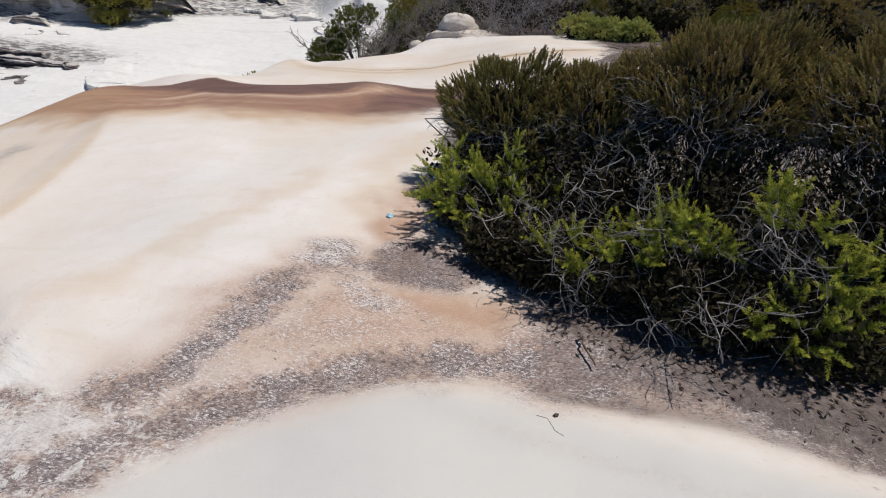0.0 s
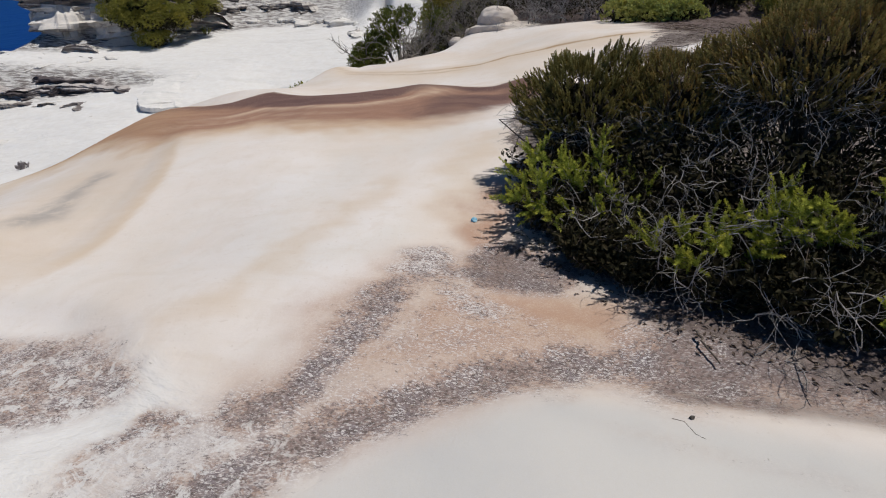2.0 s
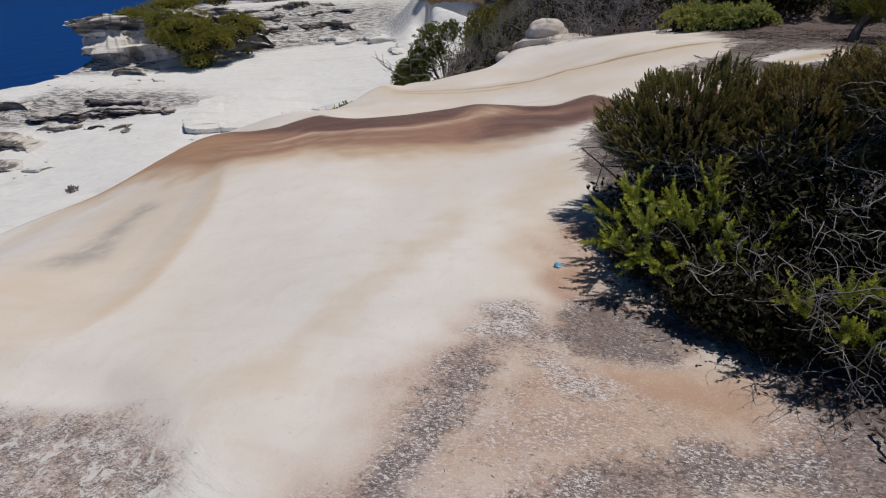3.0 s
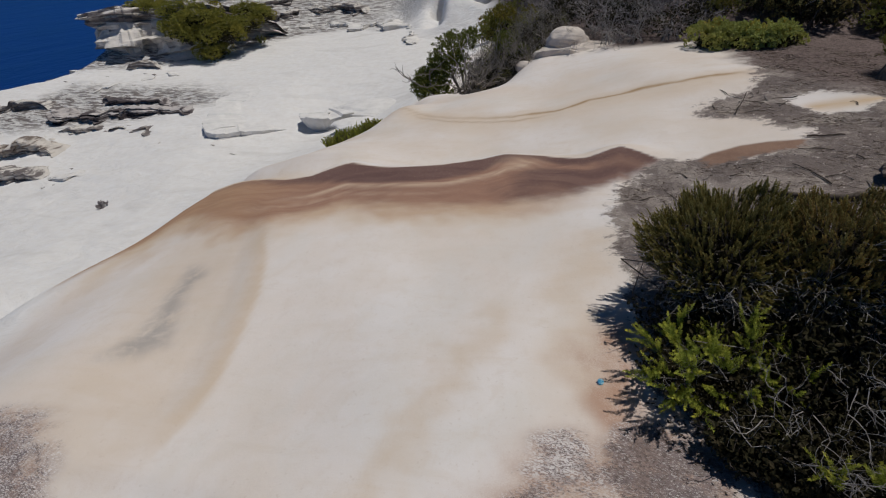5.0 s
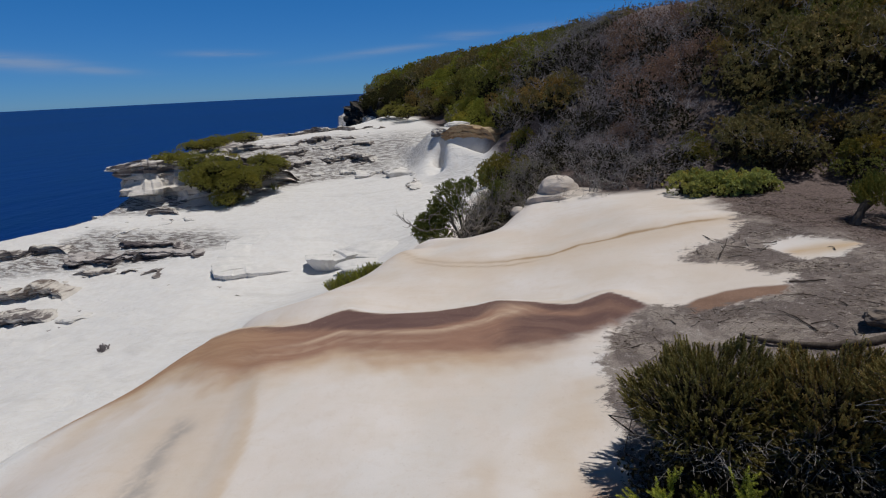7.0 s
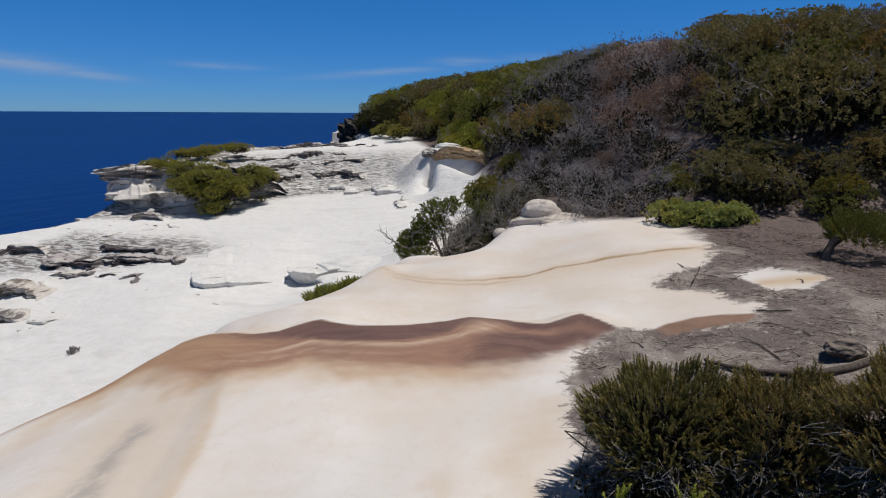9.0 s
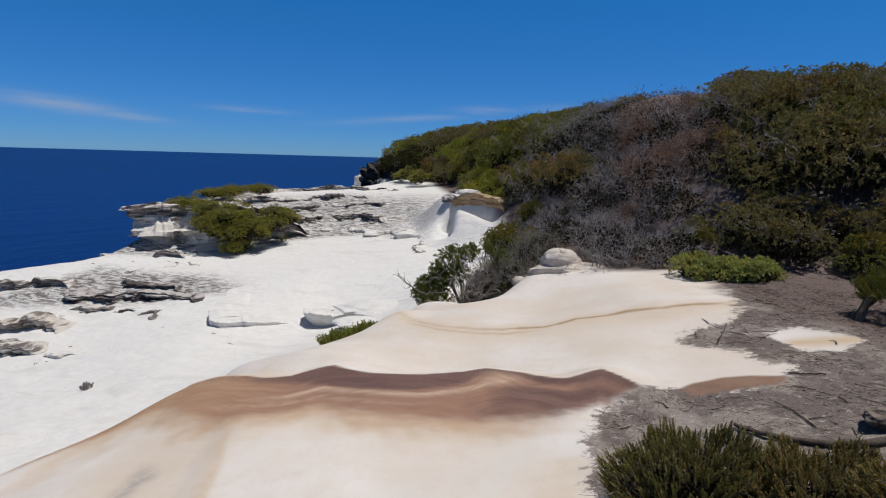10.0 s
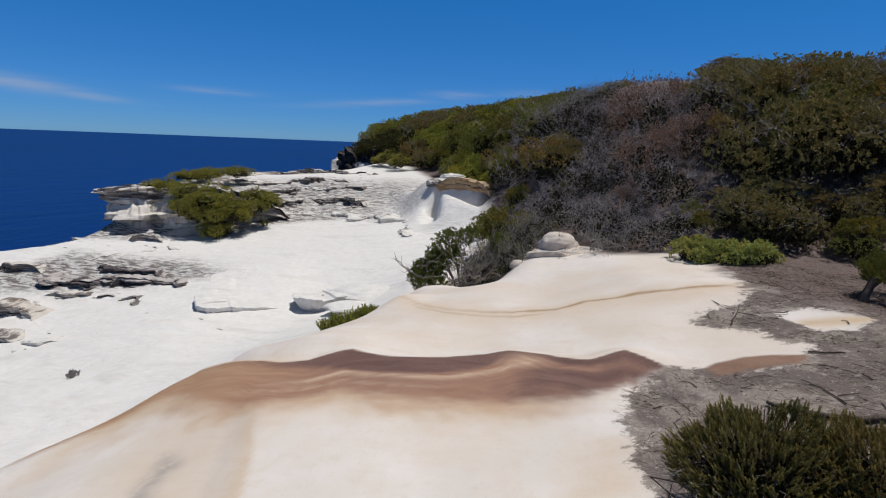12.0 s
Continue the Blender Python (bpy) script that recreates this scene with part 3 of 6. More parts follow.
def ground(x, y):
    x, y = np.atleast_1d(np.asarray(x, float)), np.atleast_1d(np.asarray(y, float))
    z = land(x, y) + 0.075 * np.maximum(0, y - 26) * step(80, 45, y) + 0.03 * np.maximum(0, x - 3)
    # the long brown crest, steep behind, with a hollow before it
    d, s = beside(x, y, CREST)
    height = np.interp(s, (0, 0.18, 0.3, 0.5, 0.68, 0.84, 0.9, 1), (0.12, 0.18, 0.14, 0.08, 0.12, 0.08, 0.02, 0.0))
    face = step(-5.2, -3.6, x) * step(0.4, -0.2, x)
    z -= 0.025 * face * step(0.0, 1.0, d / (np.interp(x, FACE_X, FACE_DARK) + 0.05)) * step(1.0, 0.3, d)
    z += 0.024 * face * np.exp(-(((d - np.interp(x, FACE_X, FACE_SEAM)) / 0.07) ** 2)) * step(-0.5, -1.0, x)
    back = -d
    z += height * np.where(back < 0, np.exp(-((back / 0.62) ** 2)), np.exp(-((back / 0.28) ** 2)))
    for px, py, h in ((-3.2, 6.5, 0.05), (-1.3, 6.62, 0.06), (-0.1, 6.72, 0.08), (-0.6, 6.1, 0.05), (-2.3, 6.0, 0.03)):
        z += h * np.exp(-(((x - px) / 0.42) ** 2) - ((y - py) / 0.3) ** 2)
    z -= np.interp(x, (-6, -4.5, -2.5, -0.5, 0.5), (0.3, 0.28, 0.14, 0.05, 0.0)) * step(0.02, 0.6, back) * step(2.6, 0.7, back)
    z += np.interp(y, (6.45, 6.9, 7.2, 7.8, 8.5, 9.5, 10.6), (0, 0.17, 0.31, 0.22, 0.08, 0.05, 0.0)) * step(-5.7, -4.95, x) * step(-1.8, -4.0, x)
    z -= 0.34 * np.exp(-(((x + 2.3) / 0.55) ** 2) - ((y - 11.5) / 0.8) ** 2)
    z += 0.14 * np.exp(-(((x + 3.5) / 0.4) ** 2) - ((y - 11.4) / 0.5) ** 2)
    z += 0.25 * np.exp(-(((x + 3.45) / 0.45) ** 2) - ((y - 9.7) / 0.7) ** 2)
    z += 0.055 * np.exp(-(((x + 4.75) / 0.35) ** 2) - ((y - 7.2) / 0.3) ** 2)
    z += 0.03 * ripple(x, y, 0.9, 1) * step(9, 7, np.abs(y - 4) + 0 * x)
    # the terraces towards the ledge
    f, s = beside(x, y, TERRACE)
    behind = -f
    rise = np.interp(s, (0, 0.45, 0.62, 0.72, 0.85, 1), (1.0, 1.15, 0.75, 0.55, 0.35, 0.05)) * step(-0.1, 5.5, behind + 0.5 * ripple(x, y, 1.3, 3))
    z += rise * step(-0.6, 0.1, behind) + 0.03 * ripple(x, y, 0.5, 5) * step(-0.5, 1.0, behind) * step(9, 5, behind)
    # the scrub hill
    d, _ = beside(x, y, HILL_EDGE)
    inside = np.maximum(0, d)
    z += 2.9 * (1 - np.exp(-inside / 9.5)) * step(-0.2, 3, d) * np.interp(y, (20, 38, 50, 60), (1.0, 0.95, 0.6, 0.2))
    # hill lifted to just under that skyline, sighted from the camera's standpoint
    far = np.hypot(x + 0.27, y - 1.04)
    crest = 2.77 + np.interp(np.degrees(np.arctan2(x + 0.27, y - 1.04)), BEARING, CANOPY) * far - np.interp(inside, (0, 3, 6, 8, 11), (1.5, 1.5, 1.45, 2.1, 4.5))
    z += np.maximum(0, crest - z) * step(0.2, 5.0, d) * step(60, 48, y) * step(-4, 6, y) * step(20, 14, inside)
    # the white bank below the tan overhang with its gully, and the hollow behind the slab
    z += 1.35 * step(-3.4, -1.6, d) * step(19.9, 22.5, y + 0.25 * (x + 5)) * step(26.5, 23.8, y + 0.3 * (x + 5))
    cave, along = beside(x, y, ((-3.2, 21.8), (-4.1, 22.4), (-4.8, 22.85), (-5.5, 23.2), (-6.1, 23.4)))
    z -= 0.95 * np.exp(-(((-cave - 0.25) / 0.42) ** 2)) * step(0.0, 0.1, along) * step(1.0, 0.93, along)
    gully = x + 5.8 - 0.25 * (22.5 - y)
    z -= 0.85 * np.where(gully > 0, np.exp(-((gully / 0.13) ** 2)), np.exp(-((gully / 0.5) ** 2))) * step(20.9, 21.9, y) * step(23.5, 22.9, y)
    z -= 0.75 * np.exp(-(((x + 2.75) / 1.1) ** 4) - ((y - 13.6) / 1.75) ** 4)
    # near forms: the rim over the crusted patch, the scooped floor by the grey stain, the crusted trough
    d, s = beside(x, y, ((-3.4, 2.5), (-2.73, 2.5), (-2.25, 2.45), (-1.79, 2.22), (-1.4, 1.95), (-1.09, 1.8)))
    z += 0.075 * np.where(d > 0, np.exp(-((d / 0.16) ** 2)), np.exp(-((d / 0.4) ** 2))) * step(1.0, 0.7, s)
    d, s = beside(x, y, ((-3.9, 6.0), (-3.42, 5.2), (-3.22, 4.7), (-3.02, 4.2), (-2.93, 3.8), (-2.83, 3.25), (-2.8, 2.6)))
    z -= 0.055 * step(-0.02, 0.35, d) * step(1.9, 0.6, d) * step(0.0, 0.2, s) * step(1.0, 0.8, s)
    d, s = beside(x, y, ((-0.97, 1.38), (-0.64, 1.62), (-0.36, 1.80), (-0.05, 2.0), (0.18, 2.1), (0.54, 2.13), (0.86, 2.05), (1.27, 2.0), (2.2, 1.7)))
    z -= 0.05 * np.exp(-((d / 0.14) ** 2)) * step(0, 0.3, s)
    # shallow swells on the lower shelf
    z += (0.035 * ripple(x, y, 1.5, 11) + 0.018 * ripple(x + 0.6 * y, 2.2 * y, 0.7, 12)) * step(-5.8, -7.5, x) * step(20, 17, y)
    # the sea cliff
    d, _ = beside(x, y, CLIFF)
    over = np.maximum(0, -d - 0.25 * ripple(x, y, 1.1, 7))
    z -= 24 * (1 - np.exp(-over / 1.2)) + 0.25 * step(0.9, 0.0, d)
    return z

# ---- ground ----
def spread(*runs):
    """Coordinates from runs of (start, end, spacing)."""
    return np.concatenate([np.arange(a, b - 1e-6, s) for a, b, s in runs])


def inside(x, y, outline, soft):
    """1 within an outline, falling to 0 over soft metres outside and inside its edge."""
    hit = np.zeros(len(x), bool)
    pts = list(outline)
    for (ax, ay), (bx, by) in zip(pts, pts[1:] + pts[:1]):
        cross = (ay > y) != (by > y)
        at = ax + (y - ay) * (bx - ax) / (by - ay if by != ay else 1e-9)
        hit ^= cross & (x < at)
    d = np.abs(beside(x, y, tuple(pts) + (pts[0],))[0])
    return step(-soft, soft, np.where(hit, d, -d))


def near_line(x, y, line, width):
    d, s = beside(x, y, line)
    return np.exp(-((d / width) ** 2)), s


def ground_masks(x, y):
    wob = 0.10 * ripple(x, y, 0.25, 2) + 0.05 * ripple(x, y, 0.09, 4)
    d, _ = beside(x, y, CREST)
    before, beyond = np.maximum(0, d), np.maximum(0, -d)
    # brown face below the crest: dark upper bed, pale seam, dark landward end
    foot, bed, seam_at = (np.interp(x, FACE_X, row) for row in (FACE_FOOT, FACE_DARK, FACE_SEAM))
    fine = 0.025 * ripple(x, 2.5 * y, 0.16, 2) + 0.015 * ripple(x, 2 * y, 0.07, 5)
    band = step(foot + 0.16, foot - 0.24, before + fine + 0.15 * wob) * step(0.05, 0.0, beyond) * step(-6.2, -5.85, x + 0.5 * wob) * step(0.5, 0.25, x)
    second = inside(x + 0.1 * wob, y, ((0.55, 6.32), (0.79, 6.55), (1.07, 6.66), (1.31, 6.66), (1.62, 6.6), (1.6, 6.4), (1.16, 6.36), (0.95, 6.26), (0.7, 6.16)), 0.05)
    dark = step(bed + 0.1, bed - 0.08, before + 0.5 * fine) * step(-5.5, -4.7, x + 0.4 * wob) * (0.5 + 0.5 * step(-4.6, -2.9, x))
    dark = np.maximum(dark, (0.8 + 0.15 * ripple(x, y, 0.3, 19)) * step(-1.6, -0.9, x + wob) * step(seam_at - 0.02, seam_at + 0.14, before + fine))
    dark = np.maximum(dark, 0.65 * step(-0.6, -0.2, x))
    pale = np.exp(-(((before - seam_at + 0.4 * fine) / 0.035) ** 2)) * step(-3.9, -3.2, x) * step(-0.75, -1.1, x)
    pale = np.maximum(pale, 0.8 * np.exp(-(((x + 1.08) / 0.2) ** 2) - ((before - 0.12) / 0.09) ** 2))
    pale = np.maximum(pale, 0.45 * np.exp(-(((before - seam_at - 0.13 + fine) / 0.03) ** 2)) * step(-4.6, -3.6, x) * step(-1.5, -2.2, x))
    brown = np.clip(np.maximum(band, second) - 0.12 * pale, 0, 1)
    # tan and orange washes
    tan = 0.85 * step(foot + 0.6, foot - 0.05, before + wob) * step(-5.9, -5.4, x) * step(0.0, -1.5, x) * step(0.05, 0.0, beyond)
    tan = np.maximum(tan, 0.6 * step(0.9, 0.05, beyond + wob) * step(0.0, 0.03, beyond) * step(-3.2, -4.0, x) * step(-5.6, -5.0, x))
    tan = np.maximum(tan, 0.3 * step(0.5, 0.05, beyond + wob) * step(0.0, 0.03, beyond) * step(-1.2, -0.5, x) * step(0.6, 0.0, x))
    line = ((-4.8, 11.0), (-3.4, 9.6), (-2.4, 8.85), (-1.8, 8.66), (-1.42, 8.62), (-0.84, 8.65), (-0.6, 8.7), (-0.41, 8.8), (-0.04, 8.83), (0.33, 8.86), (0.66, 8.87), (1.13, 8.89), (1.6, 8.95))
    vein = near_line(x, y + 0.3 * wob, line, 0.038 + 0.012 * ripple(x, y, 0.22, 17))[0] * (0.35 + 0.65 * step(-2.2, -0.6, x)) * step(1.75, 1.2, x)
    vein = np.maximum(vein, 0.5 * near_line(x, y + 0.16 + 0.2 * wob, line, 0.025)[0] * step(-3.5, -2.5, x) * step(-0.6, -1.2, x))
    tan = np.maximum(tan, 0.5 * near_line(x, y + 0.06 + 0.3 * wob, line, 0.32)[0])
    tan = np.maximum(tan, (0.16 + 0.12 * ripple(x, 2 * y, 0.8, 15)) * step(6.7, 7.2, y) * step(11.5, 10.0, y) * step(-5.0, -4.2, x) * step(2.2, 1.4, x))
    off, _ = beside(x, y, line)
    tan = np.maximum(tan, 0.5 * step(0.9, 0.1, np.maximum(off, 0)) * step(-0.1, 0.0, off) * step(-4, -2.5, x) * step(1.8, 1.0, x))
    gully = ((-3.6, 5.5), (-3.42, 5.0), (-3.22, 4.7), (-3.02, 4.2), (-2.93, 3.8), (-2.83, 3.25), (-2.8, 2.4))
    g, _ = beside(x, y, gully)
    tan = np.maximum(tan, 0.6 * np.where(g > 0, np.exp(-((g / 0.22) ** 2)), np.exp(-((g / 0.03) ** 2))) * step(2.3, 3.0, y))
    tan = np.maximum(tan, 0.34 * step(-0.1, 0.25, g) * step(1.7, 0.9, np.abs(g)) * step(2, 2.6, y) * step(5.8, 5.2, y))
    tan = np.maximum(tan, 0.4 * near_line(x + wob, y, ((-0.95, 4.0), (-1.11, 3.52), (-1.30, 2.9), (-1.36, 2.48), (-1.6, 2.13)), 0.13)[0])
    tan = np.maximum(tan, 0.4 * near_line(x + wob, y, ((-0.3, 5.0), (-0.5, 4.2), (-0.35, 3.4)), 0.2)[0])
    tan = np.maximum(tan, 0.6 * inside(x + wob, y, ((-0.6, 1.9), (-0.5, 2.3), (-0.3, 2.7), (0.5, 2.7), (0.85, 2.3), (0.3, 2.15)), 0.2) * 0.5)
    fringe_rust = 0.45 * np.exp(-(((before - foot - 0.05 + wob) / 0.16) ** 2)) * step(-5.4, -4.6, x) * step(0.0, -1.0, x)
    rust = 0.75 * near_line(x + wob, y, ((0.0, 3.0), (-0.22, 3.34), (-0.15, 3.8)), 0.2)[0] * 1.2
    rust = np.maximum(rust, 1.0 * near_line(x + wob, y, ((-0.45, 2.3), (-0.3, 2.45), (-0.1, 2.5)), 0.13)[0])
    rust = np.maximum(rust, 0.8 * inside(x + wob, y, ((-0.7, 1.9), (-0.5, 2.4), (-0.2, 2.8), (0.6, 2.7), (0.9, 2.3), (0.3, 2.1)), 0.25))
    rust = np.maximum(rust, 1.0 * near_line(x + wob, y, ((0.54, 2.36), (0.67, 2.3), (0.8, 2.29)), 0.1)[0])
    tan = np.maximum(tan, 0.5 * inside(x + wob, y, ((-0.05, 2.5), (0.15, 2.7), (0.45, 2.72), (0.7, 2.4), (0.5, 2.3), (0.2, 2.3)), 0.12))
    rust = np.maximum(rust, 0.6 * near_line(x + wob, y, ((-0.88, 1.75), (-0.83, 2.08), (-0.70, 2.43), (-0.45, 2.75), (-0.1, 2.95), (0.4, 3.1)), 0.24)[0])
    rust = np.maximum(rust, 0.5 * near_line(x + wob, y, ((-0.7, 1.65), (-0.36, 1.85), (0.1, 2.15), (0.54, 2.25), (1.0, 2.2)), 0.2)[0])
    rust = np.maximum(rust, fringe_rust)
    # dark crusts
    wander_ = 0.5 * wob + 0.03 * ripple(x, y, 0.05, 6)
    arm = near_line(x + wander_, y, ((-0.97, 1.70), (-0.89, 1.75), (-0.80, 1.83), (-0.74, 1.97), (-0.69, 2.13), (-0.65, 2.32), (-0.58, 2.55), (-0.48, 2.72)), 0.135)[0]
    lichen_and_shade = 0.9 * arm
    lichen_and_shade = np.maximum(lichen_and_shade, near_line(x, y + wander_, ((-1.10, 1.25), (-0.82, 1.43), (-0.68, 1.56), (-0.53, 1.71), (-0.34, 1.83), (-0.14, 1.96), (0.08, 2.10), (0.33, 2.15), (0.58, 2.16), (0.81, 2.12), (1.04, 2.14), (1.4, 2.05), (2.2, 1.75)), 0.15 + 0.02 * ripple(x, y, 0.35, 3))[0])
    lichen_and_shade = np.maximum(lichen_and_shade, 1.05 * near_line(x, y, ((0.7, 2.18), (0.95, 2.26), (1.27, 2.2), (2.4, 1.85)), 0.26)[0])
    chips = inside(x + wander_, y, ((-0.66, 2.62), (-0.62, 2.93), (-0.40, 3.03), (-0.30, 2.85), (-0.25, 2.62), (0.03, 2.5), (0.03, 2.42), (-0.17, 2.37), (-0.36, 2.6)), 0.12)
    lichen_and_shade = np.maximum(lichen_and_shade, 0.75 * chips)
    lichen_and_shade = np.maximum(lichen_and_shade, 0.34 * inside(x + wander_, y, ((-0.8, 1.75), (-0.62, 2.4), (-0.3, 2.6), (0.1, 2.5), (0.5, 2.35), (0.9, 2.2), (0.1, 2.15), (-0.5, 1.75)), 0.12))
    black = inside(x + wander_, y, ((-0.34, 2.82), (-0.24, 3.0), (-0.02, 3.2), (0.35, 3.0), (0.32, 2.7), (0.05, 2.66), (-0.2, 2.66)), 0.08)
    lichen_and_shade = np.maximum(lichen_and_shade, 1.0 * black)
    chips = chips - 0.35 * black
    lichen_and_shade = np.maximum(lichen_and_shade, 0.72 * inside(x + wander_, y, ((-3.1, 2.15), (-2.73, 2.12), (-2.05, 2.14), (-1.82, 2.05), (-1.62, 1.92), (-1.55, 1.77), (-1.70, 1.66), (-2.0, 1.45), (-2.0, 1.1), (-3.1, 1.0)), 0.12))
    lichen_and_shade = np.maximum(lichen_and_shade, 0.72 * inside(x + wander_, y, ((-1.47, 1.30), (-1.50, 1.51), (-1.44, 1.64), (-1.38, 1.72), (-1.09, 1.67), (-1.09, 1.60), (-1.31, 1.57), (-1.41, 1.47), (-1.36, 1.28)), 0.06))
    lichen_and_shade = np.maximum(lichen_and_shade, 0.9 * inside(x + wob, y, ((-4.2, 2.75), (-3.75, 2.75), (-3.2, 2.2), (-3.2, 1.2), (-4.6, 1.2)), 0.2))
    flecked = inside(x + wob, y, ((-1.5, 1.64), (-0.96, 1.70), (-0.79, 1.62), (-0.66, 1.45), (-0.9, 1.1), (-1.5, 1.0)), 0.1)
    lichen_and_shade = np.maximum(lichen_and_shade, 0.36 * flecked)
    lichen_and_shade *= np.clip(1.0 + 0.15 * ripple(x, y, 0.13, 8) + 0.12 * ripple(x, y, 0.33, 6), 0.15, 1.15)
    stain = inside(x + 0.35 * wob, y, ((-4.1, 4.8), (-3.86, 4.6), (-3.80, 4.3), (-3.63, 3.9), (-3.48, 3.6), (-3.66, 3.4), (-3.9, 3.36), (-3.82, 3.7), (-3.92, 4.05), (-4.02, 4.4)), 0.13)
    chalk = inside(x + wob, y, ((-2.6, 2.1), (-1.7, 2.0), (-1.2, 1.8), (-0.85, 1.62), (-0.75, 1.45), (-0.9, 0.8), (-2.6, 0.6)), 0.15)
    # bare litter on the landward side
    litter = inside(x + wob, y, ((-0.05, 4.3), (-0.13, 4.62), (-0.2, 5.32), (-0.14, 5.9), (0.12, 6.2), (0.27, 6.42), (0.45, 6.46), (0.6, 6.4), (0.72, 6.24), (1.14, 6.36), (1.62, 6.44), (1.66, 6.85),
                                 (1.37, 7.4), (0.9, 7.63), (0.93, 8.1), (1.42, 8.22), (1.7, 8.74), (1.72, 9.6), (1.78, 10.4), (2.6, 11.3), (9, 9.5), (30, 3), (30, 0), (2.6, 1.6), (1.5, 1.95), (1.0, 2.25), (0.65, 2.6), (0.35, 2.95), (0.05, 3.4)), 0.12)
    bare = inside(x + 0.5 * wob, y, ((1.72, 7.9), (2.11, 7.96), (2.6, 7.5), (2.3, 7.18), (1.93, 7.25)), 0.08)
    litter = np.clip(litter - bare, 0, 1)
    tan = np.maximum(tan, bare * near_line(x, y, ((1.95, 7.5), (2.5, 7.45)), 0.14)[0])
    # white lower shelf, soil under the scrub, layered rock
    white = np.maximum(step(0.0, 0.25, beyond) * step(-2.0, -4.6, x), step(14, 16, y)) * step(-4.95, -5.5, x - 0.25 * np.maximum(0, y - 10.0))
    white = np.clip(white + 0.9 * np.maximum(chalk, flecked) + step(-5.4, -6.2, x - 0.1 * (y - 5)), 0, 1) * (1 - band)
    inland, _ = beside(x, y, HILL_EDGE)
    soil_and_shade = step(-0.7, 0.1, inland + wob)
    f, along = beside(x, y, TERRACE)
    strata = step(0.6, -0.2, f) * step(9, 4, -f) * step(0.95, 0.7, along)
    edge, _ = beside(x, y, CLIFF)
    strata = np.maximum(strata, step(0.6, -0.3, edge))
    strata = np.maximum(strata, inside(x, y, ((-20, 13.5), (-13, 15), (-11, 16), (-13, 17.2), (-18, 17.2)), 0.6))
    grit = 0.45 * inside(x + wob, y, ((0.85, 2.42), (0.9, 2.1), (1.5, 1.95), (3.0, 1.5), (3.0, 2.2), (1.4, 2.3)), 0.15)
    # fringe and under: dark litter plus the heath's shadow, put into the ground colour
    fringe = inside(x + wob, y, ((0.3, 3.0), (0.4, 2.92), (0.6, 2.66), (0.7, 2.48), (0.82, 2.34), (0.86, 2.2), (1.1, 2.14), (2.0, 1.85), (2.2, 2.4), (0.8, 3.0)), 0.06)
    under = inside(x + wob, y, ((0.08, 3.3), (0.3, 2.95), (0.55, 2.7), (0.85, 2.42), (1.4, 2.2), (2.2, 1.95), (3.6, 1.9), (3.6, 3.9), (0.7, 4.1), (0.3, 3.8)), 0.1)
    rim = near_line(x, y + 0.4 * wob, ((0.68, 2.0), (0.8, 2.015), (1.05, 2.01), (1.5, 1.88), (2.4, 1.6)), 0.055)[0]
    soil_and_shade = np.maximum.reduce((soil_and_shade, 0.9 * under, grit, (0.64 + 0.25 * ripple(x, y, 0.09, 25)) * fringe, 0.6 * rim, (0.3 + 0.3 * ripple(x, y, 0.08, 27)) * black))
    grey = inside(x + 1.5 * wob, y + wob, ((1.5, 10.9), (1.72, 9.5), (1.95, 8.7), (2.25, 8.2), (2.65, 7.7), (2.75, 7.0), (3.6, 6.4), (9, 4.0), (12, 9.0), (2.6, 11.8)), 0.3)
    trough, _ = beside(x, y, ((-1.6, 0.9), (-0.97, 1.38), (-0.64, 1.62), (-0.36, 1.80), (-0.05, 2.0), (0.18, 2.1), (0.54, 2.08), (0.86, 2.0), (1.27, 1.92), (2.4, 1.6)))
    cool = 1.0 * step(0.1, 0.3, trough) * step(1.2, 0.3, trough * 0.6) * step(-1.2, -0.2, x)
    # faint shadow band along the mound, painted through the crust mask
    lichen_and_shade = np.maximum(lichen_and_shade, 0.2 * np.exp(-(((trough - 0.36 + 0.3 * wob) / 0.07) ** 2)) * step(0.0, 0.6, x))
    return {"cool": cool, "brown": brown, "dark": np.clip(dark, 0, 1), "tan": np.clip(tan, 0, 1), "rust": rust, "lichen_and_shade": np.clip(lichen_and_shade, 0, 1),
            "litter": litter, "pale": np.clip(pale, 0, 1), "vein": np.clip(vein, 0, 1), "stain": stain, "chips": chips, "along": x + 8.0, "down": d, "white": white, "soil_and_shade": np.clip(np.maximum(soil_and_shade, grey), 0, 1), "strata": strata}


def build_ground():
    xs = spread((-120, -45, 5), (-45, -23, 1.0), (-23, -9, 0.12), (-9, -4, 0.07), (-4, 2.4, 0.04), (2.4, 8, 0.12), (8, 24, 0.6), (24, 125, 6))
    ys = spread((-60, -6, 5), (-6, 0.6, 0.3), (0.6, 9.2, 0.04), (9.2, 14, 0.08), (14, 30, 0.12), (30, 56, 0.3), (56, 160, 6))
    x, y = (a.ravel() for a in np.meshgrid(xs, ys))
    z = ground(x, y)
    nx = len(xs)
    i = (np.arange(len(ys) - 1)[:, None] * nx + np.arange(nx - 1)[None]).ravel()
    faces = np.stack([i, i + 1, i + nx + 1, i + nx], 1)
    me = mesh("ground", np.stack([x, y, z], 1), faces, ROCK, True, ground_masks(x, y))
    return tagged(new("ground", me), "pale smooth sandstone headland with brown iron bands", "ground", kind="structure")


